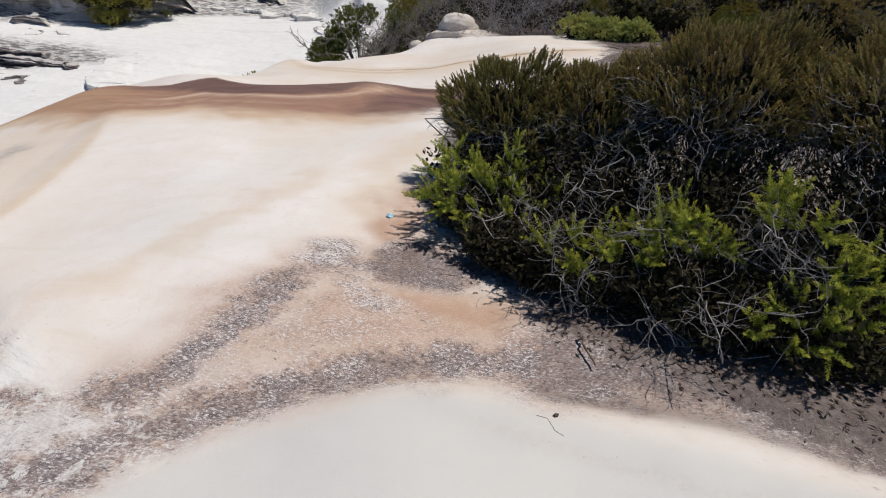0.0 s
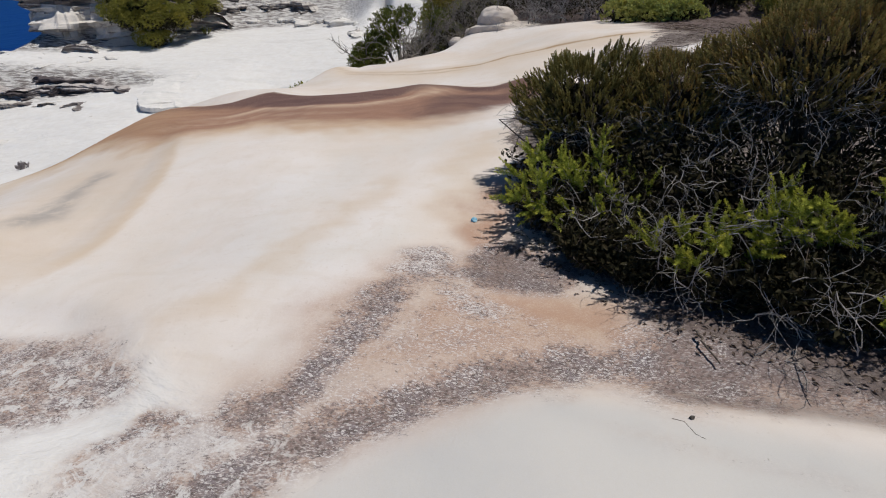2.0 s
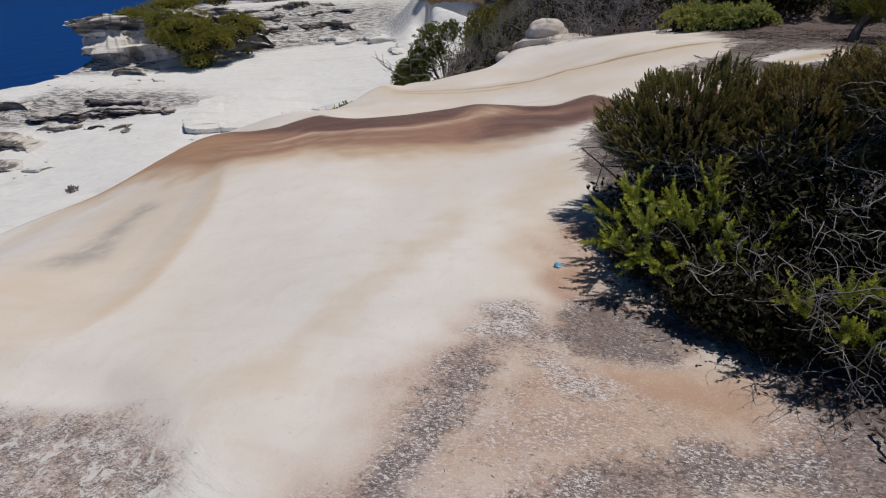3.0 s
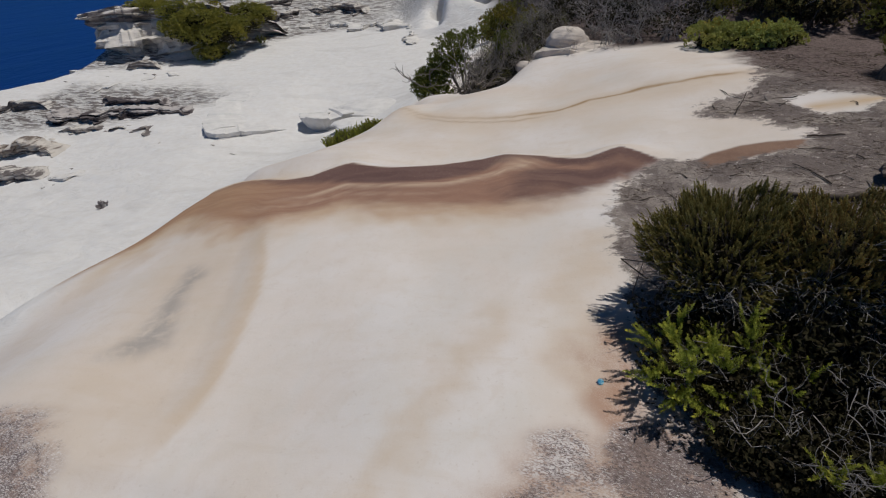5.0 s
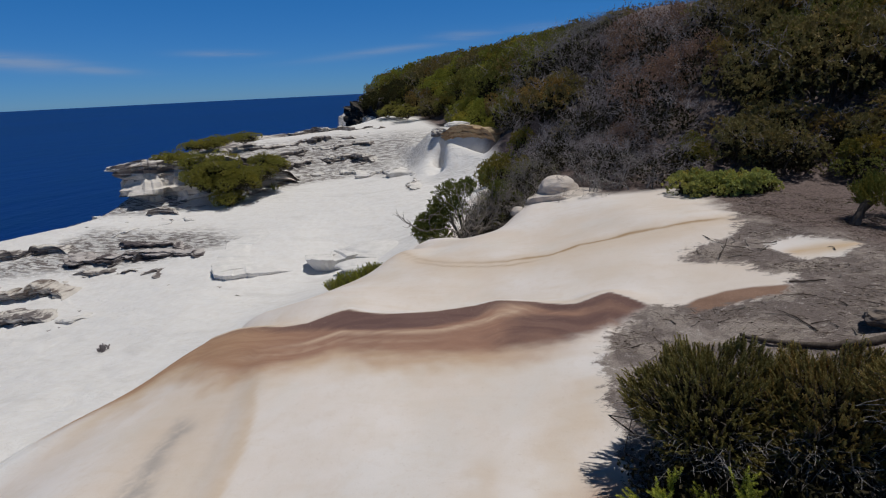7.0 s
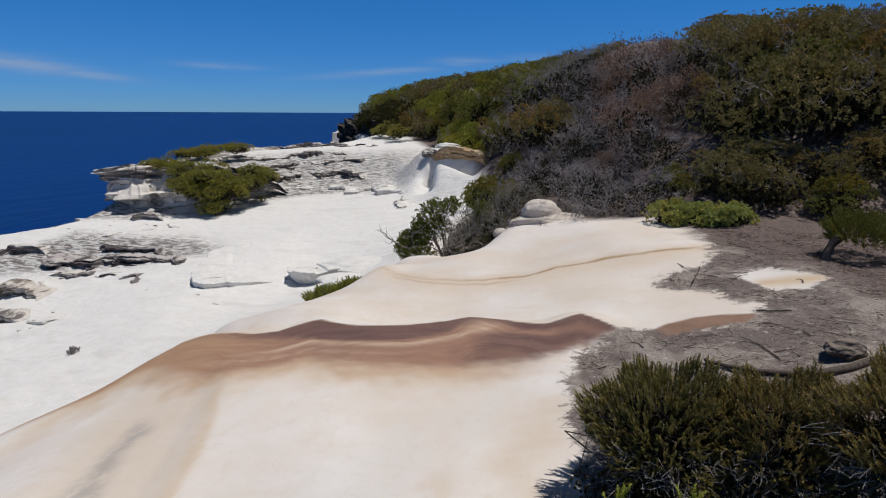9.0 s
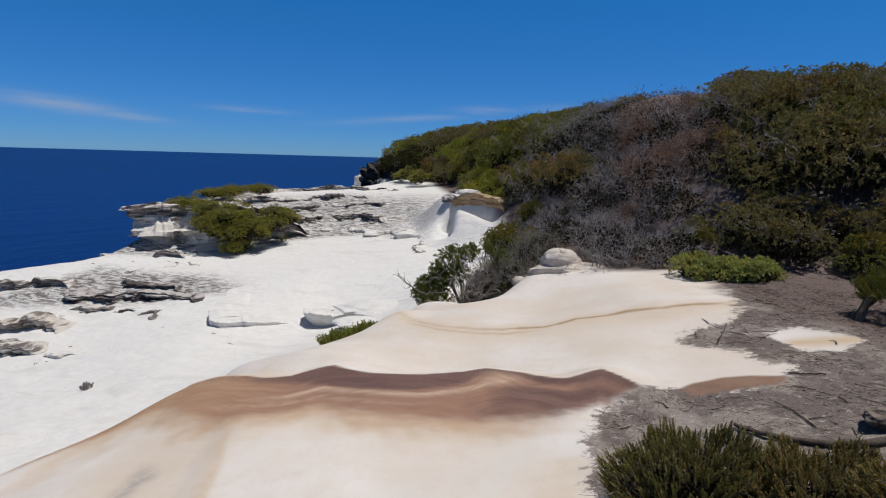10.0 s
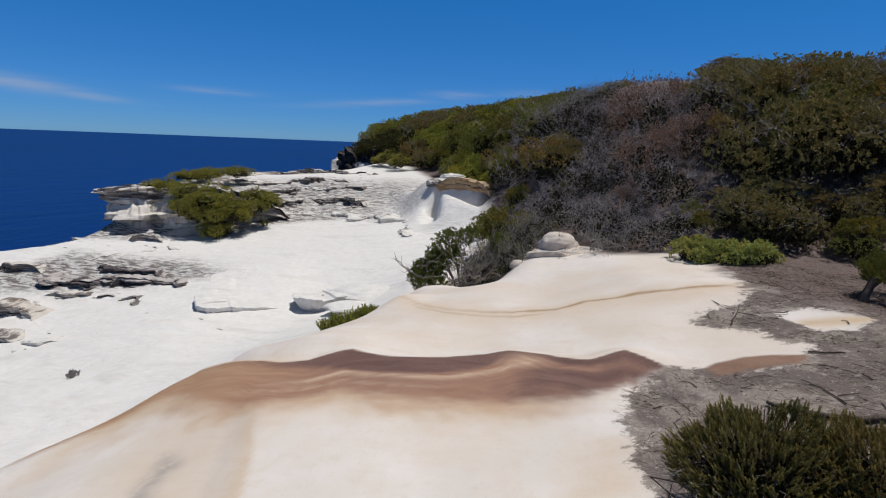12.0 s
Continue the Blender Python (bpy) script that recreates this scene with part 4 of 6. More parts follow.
def build_sea():
    ring = np.linspace(0, 2 * math.pi, 97)[:-1]
    rows = [0.0, 40, 120, 300, 700, 1500, 3000, 4700]
    v = np.array([[r * math.cos(a), r * math.sin(a), -20.0] for r in rows for a in ring])
    f = [(k * 96 + j, (k + 1) * 96 + j, (k + 1) * 96 + (j + 1) % 96, k * 96 + (j + 1) % 96) for k in range(len(rows) - 1) for j in range(96)]
    return tagged(new("water", mesh("water", v, f, SEA, True)), "deep blue ocean reaching the horizon", "sea", kind="structure")


build_ground()
build_sea()

# ---- loose rocks and ledges ----
def wavy(s, scale, rng, blocky=False):
    """Random values along s, smooth or stepped like broken blocks."""
    k = s / scale
    n = int(k.max()) + 3
    v = rng.uniform(-1, 1, n)
    i = k.astype(int)
    t = k - i
    t = np.clip((t - 0.86) / 0.14, 0, 1) if blocky else t * t * (3 - 2 * t)
    return v[i] * (1 - t) + v[i + 1] * t


def resample(line, spacing):
    pts = np.asarray(line, float)
    cut = np.r_[0, np.cumsum(np.linalg.norm(np.diff(pts[:, :2], axis=0), axis=1))]
    s = np.arange(0, cut[-1], spacing)
    return s, np.stack([np.interp(s, cut, pts[:, k]) for k in range(pts.shape[1])], 1)


def bedded_face(name, line, beds, under, back, seed, material, label, group="", rough=1.0, spacing=0.05, sink=0.15, broken=0.0, profile=()):
    """A broken rock step. line: x, y, foot height, rise of its lip, running so that the open side lies on the left."""
    rng = np.random.default_rng(seed)
    s, p = resample(line, spacing)
    way = np.gradient(p[:, :2], axis=0)
    way = np.stack([np.convolve(np.pad(way[:, k], 6, "edge"), np.ones(13) / 13, "valid") for k in (0, 1)], 1)
    way /= np.linalg.norm(way, axis=1, keepdims=True)
    out = np.stack([-way[:, 1], way[:, 0]], 1)
    ends = np.clip(np.minimum(s, s[-1] - s) / 0.5, 0, 1)
    rise = p[:, 3] * ((0.97 + 0.03 * wavy(s, 1.5, rng)) if profile else (0.9 + 0.12 * wavy(s, 0.7, rng) + 0.1 * wavy(s, 0.35, rng, True))) * ends * np.clip(1 - broken * (0.75 + 1.1 * wavy(s, 1.3, rng) + 0.7 * wavy(s, 0.5, rng, True)), 0.05, 1.3)
    foot = p[:, 2] - sink
    lean = p[:, 4] if p.shape[1] > 4 else 0 * s
    swing = 0.22 * wavy(s, 1.1, rng) + 0.16 * wavy(s, 0.45, rng, True) + 0.05 * wavy(s, 0.15, rng)
    if profile:
        swing = swing + 0.5 * wavy(s, 2.1, rng) * np.clip(s / 1.5, 0, 1)
    cols = []
    full = rise + sink
    for f in (1.0, 0.7, 0.45, 0.25, 0.1, 0.03):
        cols.append((swing * rough - back * f * (0.8 + 0.3 * wavy(s, 0.9, rng)), foot + full * (1 - 0.03 * (f * 3) ** 1.5) - (0.5 * sink + 0.25 * rise) * max(0, f - 0.45) * 1.8 + 0.025 * rough * wavy(s, 0.2, rng)))
    cuts = np.cumsum(rng.uniform(0.6, 1.4, beds))
    cuts = np.r_[0, cuts / cuts[-1]]
    for o, h in profile:
        cols.append((swing * rough - lean * (1 - h) + o * (0.85 + 0.45 * wavy(s, 1.7, rng)) + 0.13 * wavy(s, 0.6, rng, True) + 0.04 * wavy(s, 0.18, rng), foot + full * h + 0.06 * min(1, 4 * h) * wavy(s, 1.3, rng) + 0.02 * wavy(s, 0.3, rng)))
    for k in range(0 if profile else beds):
        h0, h1 = 1 - cuts[k], 1 - cuts[k + 1]
        jut = rough * (0.10 * wavy(s, 0.5, rng, True) + 0.07 * wavy(s, 0.22, rng) + 0.09 * rng.uniform(-1, 1)) * min(1.0, 0.5 + np.mean(p[:, 3]))
        for f, inn in ((0.02, 0.0), (0.14, 0.035), (0.5, 0.045), (0.86, 0.025), (0.97, -0.045)):
            h = h0 + (h1 - h0) * f
            cols.append((swing * rough + jut + inn * rough - under * (1 - h) ** 1.3 * full + 0.012 * wavy(s, 0.08, rng), foot + full * h + 0.01 * wavy(s, 0.3, rng)))
    rows = [np.stack([p[:, 0] + out[:, 0] * o, p[:, 1] + out[:, 1] * o, z], 1) for o, z in cols]
    if profile:
        base = p[len(p) // 2, :3]
        ob = thing(name, tuple(base), label, "rock", group)
        lower = len(rows) - len(profile) + np.array((0, len(profile) // 3, 2 * len(profile) // 3, len(profile)))
        for bed, a, b in zip(("cap_bed", "middle_bed", "foot_bed"), (0, *(lower[1:3] - 1)), lower[1:]):
            part(bed, skin(bed, rows[a:b], BEDDED_ROCK if bed == "cap_bed" else material, -base), ob)
        return ob
    return tagged(new(name, skin(name, rows, material)), label, "rock", group)


def skin(name, rows, material, shift=0.0):
    """A sheet of quads over rows of points."""
    v = np.concatenate(rows) + shift
    n, m = len(rows[0]), len(rows)
    i, j = np.arange(m - 1)[:, None] * n, np.arange(n - 1)[None]
    f = np.stack([i + j, i + j + n, i + j + n + 1, i + j + 1], -1).reshape(-1, 4)
    return mesh(name, v, f, material, False)


def round_rock(name, place, size, turn, seed, material, label, lumps=0.1, category="rock", group="", flat=-0.4):
    """A worn boulder: a lumpy ball cut flat below."""
    bm = bmesh.new()
    bmesh.ops.create_icosphere(bm, subdivisions=5, radius=1)
    for q in bm.verts:
        w = q.co * 1.3 + Vector((seed * 3.7, seed, 0))
        q.co *= 1 + lumps * noise.noise(w) + lumps * 0.4 * noise.noise(w * 2.7) + lumps * 0.12 * noise.noise(w * 8)
        q.co.z = max(q.co.z, flat)
        q.co.x, q.co.y, q.co.z = q.co.x * size[0], q.co.y * size[1], q.co.z * size[2]
    me = bpy.data.meshes.new(name)
    bm.to_mesh(me)
    bm.free()
    me.polygons.foreach_set("use_smooth", [True] * len(me.polygons))
    me.materials.append(material)
    ob = new(name, me)
    ob.matrix_world = Matrix.LocRotScale(place, Euler((0, 0, radians(turn))), None)
    return tagged(ob, label, category, group)


round_rock("boulder", (-0.84, 12.45, 0.70), (0.40, 0.36, 0.28), 10, 3, CREAM_ROCK, "smooth rounded cream sandstone boulder on a bedding crack", 0.16)
round_rock("rock_slab", (-0.55, 12.4, 0.56), (0.78, 0.42, 0.16), 6, 4, CREAM_ROCK, "flat cream sandstone slab under the boulder", 0.14, flat=-0.3)
round_rock("small_boulder", (-1.32, 12.25, 0.42), (0.16, 0.2, 0.16), 30, 6, CREAM_ROCK, "small rounded boulder at the slab edge", 0.16)
round_rock("small_boulder", (-1.62, 12.1, 0.26), (0.14, 0.2, 0.14), 50, 7, CREAM_ROCK, "small rounded boulder at the slab edge", 0.16)
bedded_face("rock_lip", ((-0.3, 11.92, 0.55, 0.12), (-0.8, 11.86, 0.52, 0.14), (-1.35, 12.05, 0.42, 0.2), (-1.6, 12.5, 0.2, 0.25)), 1, 0.3, 0.6, 8, CREAM_ROCK, "low cream sandstone lip under the boulder", rough=0.3)
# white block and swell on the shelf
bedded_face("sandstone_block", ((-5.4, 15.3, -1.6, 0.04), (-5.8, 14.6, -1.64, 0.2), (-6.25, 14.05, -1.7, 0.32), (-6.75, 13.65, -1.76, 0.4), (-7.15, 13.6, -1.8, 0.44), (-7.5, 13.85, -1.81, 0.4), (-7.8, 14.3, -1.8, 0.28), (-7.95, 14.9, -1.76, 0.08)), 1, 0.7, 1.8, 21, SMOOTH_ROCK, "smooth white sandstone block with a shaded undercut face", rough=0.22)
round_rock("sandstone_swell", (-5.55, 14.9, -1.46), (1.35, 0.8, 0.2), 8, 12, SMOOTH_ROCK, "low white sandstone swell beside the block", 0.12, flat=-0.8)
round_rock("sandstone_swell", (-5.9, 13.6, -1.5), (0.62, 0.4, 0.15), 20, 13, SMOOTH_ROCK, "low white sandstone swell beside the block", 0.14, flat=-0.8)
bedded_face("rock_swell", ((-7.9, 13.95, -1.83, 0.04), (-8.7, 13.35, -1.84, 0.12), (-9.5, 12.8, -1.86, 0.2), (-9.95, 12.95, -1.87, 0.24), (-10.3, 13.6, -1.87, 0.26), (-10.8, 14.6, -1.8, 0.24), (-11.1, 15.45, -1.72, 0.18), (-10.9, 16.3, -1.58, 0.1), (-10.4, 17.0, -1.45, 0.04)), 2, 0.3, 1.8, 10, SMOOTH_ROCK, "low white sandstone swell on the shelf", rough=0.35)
# the overhanging ledge
FRONT = ((0.0, 1.0), (0.1, 0.97), (0.12, 0.92), (0.02, 0.9), (0.08, 0.85), (-0.02, 0.83), (-0.04, 0.77), (0.06, 0.74), (0.02, 0.68), (0.26, 0.62), (0.5, 0.55), (0.62, 0.51), (0.58, 0.47), (0.3, 0.45), (0.26, 0.4), (0.1, 0.38), (0.04, 0.29), (0.2, 0.25), (0.18, 0.18), (0.48, 0.13), (0.6, 0.08), (0.35, 0.0))
REAR = ((0.0, 1.0), (0.1, 0.95), (0.0, 0.85), (0.15, 0.8), (0.05, 0.6), (0.2, 0.55), (-0.1, 0.3), (0.0, 0.0))
LEDGES = (
    (FRONT, ((-12.5, 23.2, -0.9, 0.3, 0), (-13.4, 22.2, -1.0, 1.0, 0), (-14.5, 20.9, -1.15, 1.85, 0), (-15.4, 20.3, -1.3, 2.05, 0), (-16.2, 20.35, -1.4, 2.0, 0.0), (-16.9, 20.15, -1.5, 2.1, 0.1), (-17.4, 19.5, -1.6, 2.25, 0.2), (-18.4, 19.3, -1.7, 2.15, 0.8),
             (-18.95, 19.45, -1.8, 2.2, 1.4), (-19.35, 19.9, -1.85, 2.3, 1.8), (-19.5, 20.8, -2.0, 2.45, 1.8), (-19.5, 22.0, -2.2, 2.7, 1.4))),
    (REAR, ((-19.3, 21.8, -2.4, 2.8, 1.2), (-19.4, 23, -2.6, 3.0, 1.2), (-19.2, 26, -2.6, 3.1, 1.0), (-18.2, 29.6, -2.4, 3.1, 0.5), (-17.0, 31.3, -2.2, 2.95, 0.3))),
)
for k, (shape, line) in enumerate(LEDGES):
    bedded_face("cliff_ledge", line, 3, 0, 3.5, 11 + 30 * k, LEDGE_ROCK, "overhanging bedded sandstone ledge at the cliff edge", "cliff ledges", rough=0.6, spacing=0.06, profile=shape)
bedded_face("fallen_slab", ((-15.3, 18.95, -1.5, 0.1), (-15.9, 18.65, -1.5, 0.32), (-16.5, 18.45, -1.55, 0.42), (-17.1, 18.7, -1.6, 0.2)), 2, 0.55, 0.8, 12, BEDDED_ROCK, "tilted sandstone slab fallen below the ledge", rough=0.5)
bedded_face("fallen_slab", ((-18.0, 18.5, -1.75, 0.12), (-18.6, 18.3, -1.8, 0.3), (-19.3, 18.4, -1.85, 0.35), (-19.7, 18.9, -1.9, 0.2)), 3, 0.3, 0.8, 13, PALE_ROCK, "broken sandstone slabs at the cliff lip", rough=0.7)
STEPS = (
    (0.16, 2, ((-6.0, 20.0, -0.66), (-6.6, 20.6, -0.64), (-8.05, 23.3, -0.55), (-9.2, 22.9, -0.67), (-10.3, 23.9, -0.64), (-11.35, 23.8, -0.7), (-13.1, 22.9, -0.8))),
    (0.3, 3, ((-9.6, 25.0, -0.36), (-11.0, 25.5, -0.3), (-12.3, 25.6, -0.25), (-13.5, 24.5, -0.38), (-14.0, 23.5, -0.6))),
    (0.3, 3, ((-10.2, 27.4, 0.2), (-11.8, 27.4, 0.2), (-13.7, 26.1, -0.05), (-14.6, 24.6, -0.2))),
    (0.3, 3, ((-12.0, 29.0, 0.4), (-13.4, 28.0, 0.4), (-14.9, 27.1, 0.2), (-16.5, 26.5, 0.2), (-18.0, 26.8, 0.25))),
    (0.25, 2, ((-11.5, 32.5, 0.65), (-13.1, 32.1, 0.65), (-15.1, 31.5, 0.65), (-17.5, 30.4, 0.5))),
)
for k, (tall, beds, line) in enumerate(STEPS):
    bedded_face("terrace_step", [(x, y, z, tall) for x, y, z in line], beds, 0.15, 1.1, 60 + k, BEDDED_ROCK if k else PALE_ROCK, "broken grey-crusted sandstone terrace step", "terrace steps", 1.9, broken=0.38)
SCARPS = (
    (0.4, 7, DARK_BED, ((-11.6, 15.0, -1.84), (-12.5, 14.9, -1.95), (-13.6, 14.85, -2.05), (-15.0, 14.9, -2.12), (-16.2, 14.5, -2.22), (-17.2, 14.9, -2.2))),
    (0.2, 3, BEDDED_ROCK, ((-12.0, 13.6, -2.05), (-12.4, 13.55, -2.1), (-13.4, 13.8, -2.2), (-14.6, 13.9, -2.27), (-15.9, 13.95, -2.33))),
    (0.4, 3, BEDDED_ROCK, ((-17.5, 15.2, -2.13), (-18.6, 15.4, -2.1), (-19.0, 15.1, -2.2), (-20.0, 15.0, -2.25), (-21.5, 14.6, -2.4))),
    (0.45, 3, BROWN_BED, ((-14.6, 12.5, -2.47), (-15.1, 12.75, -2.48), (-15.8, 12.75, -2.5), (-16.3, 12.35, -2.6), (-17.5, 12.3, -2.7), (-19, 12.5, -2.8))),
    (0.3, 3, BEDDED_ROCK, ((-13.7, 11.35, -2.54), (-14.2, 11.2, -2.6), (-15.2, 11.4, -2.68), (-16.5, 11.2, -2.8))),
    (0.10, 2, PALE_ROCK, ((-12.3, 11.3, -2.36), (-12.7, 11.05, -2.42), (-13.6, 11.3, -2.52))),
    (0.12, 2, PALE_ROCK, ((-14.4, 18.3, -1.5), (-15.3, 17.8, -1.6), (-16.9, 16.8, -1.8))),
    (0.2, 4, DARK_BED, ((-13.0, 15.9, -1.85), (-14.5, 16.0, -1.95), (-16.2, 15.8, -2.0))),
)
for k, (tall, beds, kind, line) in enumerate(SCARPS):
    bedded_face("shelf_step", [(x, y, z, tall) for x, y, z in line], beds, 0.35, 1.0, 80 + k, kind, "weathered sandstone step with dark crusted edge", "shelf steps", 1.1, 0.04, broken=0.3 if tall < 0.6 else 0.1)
bedded_face("rock_overhang", ((-3.4, 21.9, 0.62, 0.6), (-4.1, 22.35, 0.66, 0.65), (-4.8, 22.8, 0.66, 0.7), (-5.5, 23.15, 0.62, 0.7), (-6.0, 23.3, 0.5, 0.6), (-6.35, 23.7, 0.5, 0.32), (-6.4, 24.3, 0.5, 0.2)), 3, 1.0, 1.5, 14, TAN_ROCK, "tan sandstone overhang shading the white slope below", rough=0.5, sink=0.3)
round_rock("boulder", (-5.35, 23.5, 1.32), (0.5, 0.35, 0.15), 10, 16, PALE_ROCK, "pale weathered boulder lying on the tan overhang", 0.3)
round_rock("boulder", (-6.15, 23.6, 0.98), (0.32, 0.3, 0.24), 40, 17, BEDDED_ROCK, "grey crusted boulder at the end of the overhang", 0.35)
bedded_face("dark_crag", ((-14.0, 40.6, 0.4, 1.4), (-14.9, 40.1, -0.4, 2.4), (-15.7, 39.8, -0.8, 2.9), (-16.5, 39.7, -1.0, 3.1), (-17.3, 40.2, -1.0, 3.0), (-17.8, 42.2, -1.4, 3.4)), 6, 0.05, 2.5, 15, BLACK_ROCK, "dark craggy rock below the far scrub", rough=2.2, spacing=0.12, broken=0.05)


# scattered flakes and rubble on the shelf and terraces
rng = np.random.default_rng(404)
RUBBLE = ((-13.9, 11.4, 0.6, 22), (-12.9, 11.0, 0.5, 12), (-13.0, 11.2, 1.2, 14), (-10.4, 13.2, 0.8, 8), (-7.6, 12.4, 0.7, 6), (-15.2, 13.4, 1.4, 14), (-16.5, 18.0, 1.2, 10), (-12.5, 24.8, 1.6, 18), (-13.5, 27.2, 1.8, 16), (-11.5, 30.5, 2.0, 14), (-9.5, 25.8, 1.3, 10), (-13.6, 14.4, 1.5, 10))
for cx, cy, spread_, count in RUBBLE:
    for k in range(count):
        x, y, s = cx + rng.normal() * spread_, cy + rng.normal() * spread_ * 0.45, rng.uniform(0.05, 0.2)
        a = rng.uniform(-0.5, 0.9)
        line = [(x + math.cos(a) * s * 2 * t, y + math.sin(a) * s * 2 * t, high(x, y) - 0.01, s * (0.15 + 0.5 * math.sin(math.pi * (0.1 + 0.8 * t)))) for t in (1.0, 0.75, 0.5, 0.25, 0.0)]
        bedded_face("rock_flake", line, 1, 0.3, s * 1.2, 500 + k, PALE_ROCK if k % 2 else BEDDED_ROCK, "small broken flake of pale sandstone", "rock flakes", 0.25, 0.04, 0.03)

# ---- plants ----
def dome_points(n, centre, radii, rng, low=-0.25, shell=0.75):
    """Places in the outer shell of an uneven dome, with their outward ways."""
    d = unit(rng.normal(size=(n * 3, 3)))
    d = d[d[:, 2] > low][:n]
    bump = 1 + 0.13 * np.sin(d[:, 0] * 5 + centre[0] * 9) * np.sin(d[:, 1] * 4.3 + 1) + 0.1 * np.sin(d[:, 2] * 6 + d[:, 0] * 7)
    r = (shell + (1 - shell) * rng.random(len(d)) ** 0.6) * bump
    return np.array(centre) + d * np.array(radii) * r[:, None], unit(d / np.array(radii))


def shoots(at, way, size, per, leaf, width, spread_angle, rng):
    """Leafy shoots: per leaves round each stem, longer in the middle; also how far up its stem each leaf sits."""
    n = len(at)
    t = np.tile(np.linspace(0.06, 1.0, per), n) + rng.normal(size=n * per) * 0.02
    k = np.repeat(np.arange(n), per)
    d = way[k]
    side = across(d, rng)
    open_ = spread_angle * (1.08 - 0.55 * np.clip(t, 0, 1) ** 3)
    aim = unit(d * np.cos(open_)[:, None] + side * np.sin(open_)[:, None] + rng.normal(size=d.shape) * 0.1)
    base = at[k] + d * (t * size[k])[:, None]
    length = leaf * (0.75 + 0.5 * rng.random(len(k))) * (1 - 0.35 * np.clip(t, 0, 1) ** 4)
    v, f = leaves(base, aim, length, width * (0.8 + 0.4 * rng.random(len(k))), rng)
    return v, f, {"tip": np.repeat(np.clip(t, 0, 1) ** 2.2 * rng.uniform(0.5, 1.0, n)[k], 4), "tint": np.repeat(np.clip(rng.normal(size=n) * 0.4 + 0.2, 0, 1)[k], 4)}


def stems_to(points, root, rng, radius, bend=0.12):
    """Thin crooked stems from near the root out to the given places."""
    paths = []
    for p in points:
        a = root + rng.normal(size=3) * (0.06, 0.06, 0.01)
        mid = a + (p - a) * 0.5 + rng.normal(size=3) * bend * np.linalg.norm(p - a)
        q = a + (p - a) * 0.78 + rng.normal(size=3) * bend * 0.5 * np.linalg.norm(p - a)
        paths.append([a, (a + mid) / 2 + rng.normal(size=3) * 0.02, mid, q, p])
    return tubes(paths, [(radius * rng.uniform(0.7, 1.3), radius * 0.3)] * len(paths), 4)


def heath_bush(place, radii, count, leaf, label, seed, finger=44, low=-0.1, lean=0.75):
    """A dense heath: a cap of finger-like sprigs pointing up and out over a dark hollow of bare stems."""
    rng = np.random.default_rng(seed)
    ob = thing("heath_bush", place, label, "bush", "foreground heath bushes")
    at, way = dome_points(count, (0, 0, 0), radii, rng, low, 0.7)
    # sprigs grow in tufts, with dark gaps between them
    hold = unit(rng.normal(size=(max(12, count // 16), 3)) + (0, 0, 0.4))
    near = np.argmax(unit(at / np.array(radii)) @ hold.T, 1)
    at = at + (hold[near] * np.array(radii) - at) * 0.22
    up = unit(way * lean + np.array((0, 0, 0.7)) + hold[near] * 0.25 + rng.normal(size=way.shape) * 0.2)
    size = rng.uniform(0.05, 0.115, len(at)) * np.where(rng.random(len(at)) < 0.08, 1.3, 1.0)
    v, f, tint = shoots(at - up * size[:, None] * 0.7, up, size, finger, 0.0115, 0.0034, 0.66, rng)
    part("foliage", mesh("heath_foliage", v, f, leaf, False, tint), ob)
    # near-black leaves fill the inside of the dome in place of shade
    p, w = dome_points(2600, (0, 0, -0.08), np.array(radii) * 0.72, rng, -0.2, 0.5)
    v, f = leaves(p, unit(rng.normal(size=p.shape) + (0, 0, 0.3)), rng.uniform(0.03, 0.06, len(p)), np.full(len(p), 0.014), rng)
    part("inner_foliage", mesh("heath_inner", v, f, SHADE_LEAF), ob, "inner foliage coloured near black for shade")
    root = np.array((0, 0, -place[2] + high(place[0], place[1]) + 0.01))
    pick = rng.choice(len(at), 260, replace=False)
    v, f = stems_to(at[pick], root, rng, 0.006, 0.16)
    part("stem_mass", mesh("heath_stems", v, f, BARK, True), ob, "thin dark woody stems")
    keep = np.flatnonzero((at[:, 2] < 0.45 * radii[2]) & (at[:, 1] < 0.2 * radii[1]))[:260]
    v, f = tubes([wander(p - u * 0.12 + (0, -0.03, -0.03), unit(u + (0, -0.6, -0.5)), 0.2, 4, 0.35, rng) for p, u in zip(at[keep], up[keep])], [(0.0022, 0.001)] * len(keep), 3)
    part("twig_mass", mesh("heath_twigs", v, f, TWIG), ob, "fine grey twigs")
    return ob


def heath_shade_fill(place, radii, count, label, seed):
    """Fill for the hollow below a heath: near-black leaves among bare stems, standing in for shade."""
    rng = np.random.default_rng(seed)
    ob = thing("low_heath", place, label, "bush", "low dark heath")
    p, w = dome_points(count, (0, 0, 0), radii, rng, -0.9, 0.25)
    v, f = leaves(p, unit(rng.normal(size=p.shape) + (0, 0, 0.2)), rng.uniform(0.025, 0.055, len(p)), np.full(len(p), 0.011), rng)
    part("inner_foliage", mesh("shade_filler_leaves", v, f, SHADE_LEAF), ob)
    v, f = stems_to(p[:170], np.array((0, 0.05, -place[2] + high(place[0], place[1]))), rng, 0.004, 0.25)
    part("stem_mass", mesh("shade_filler_stems", v, f, BARK, True), ob, "thin dark woody stems")
    return ob


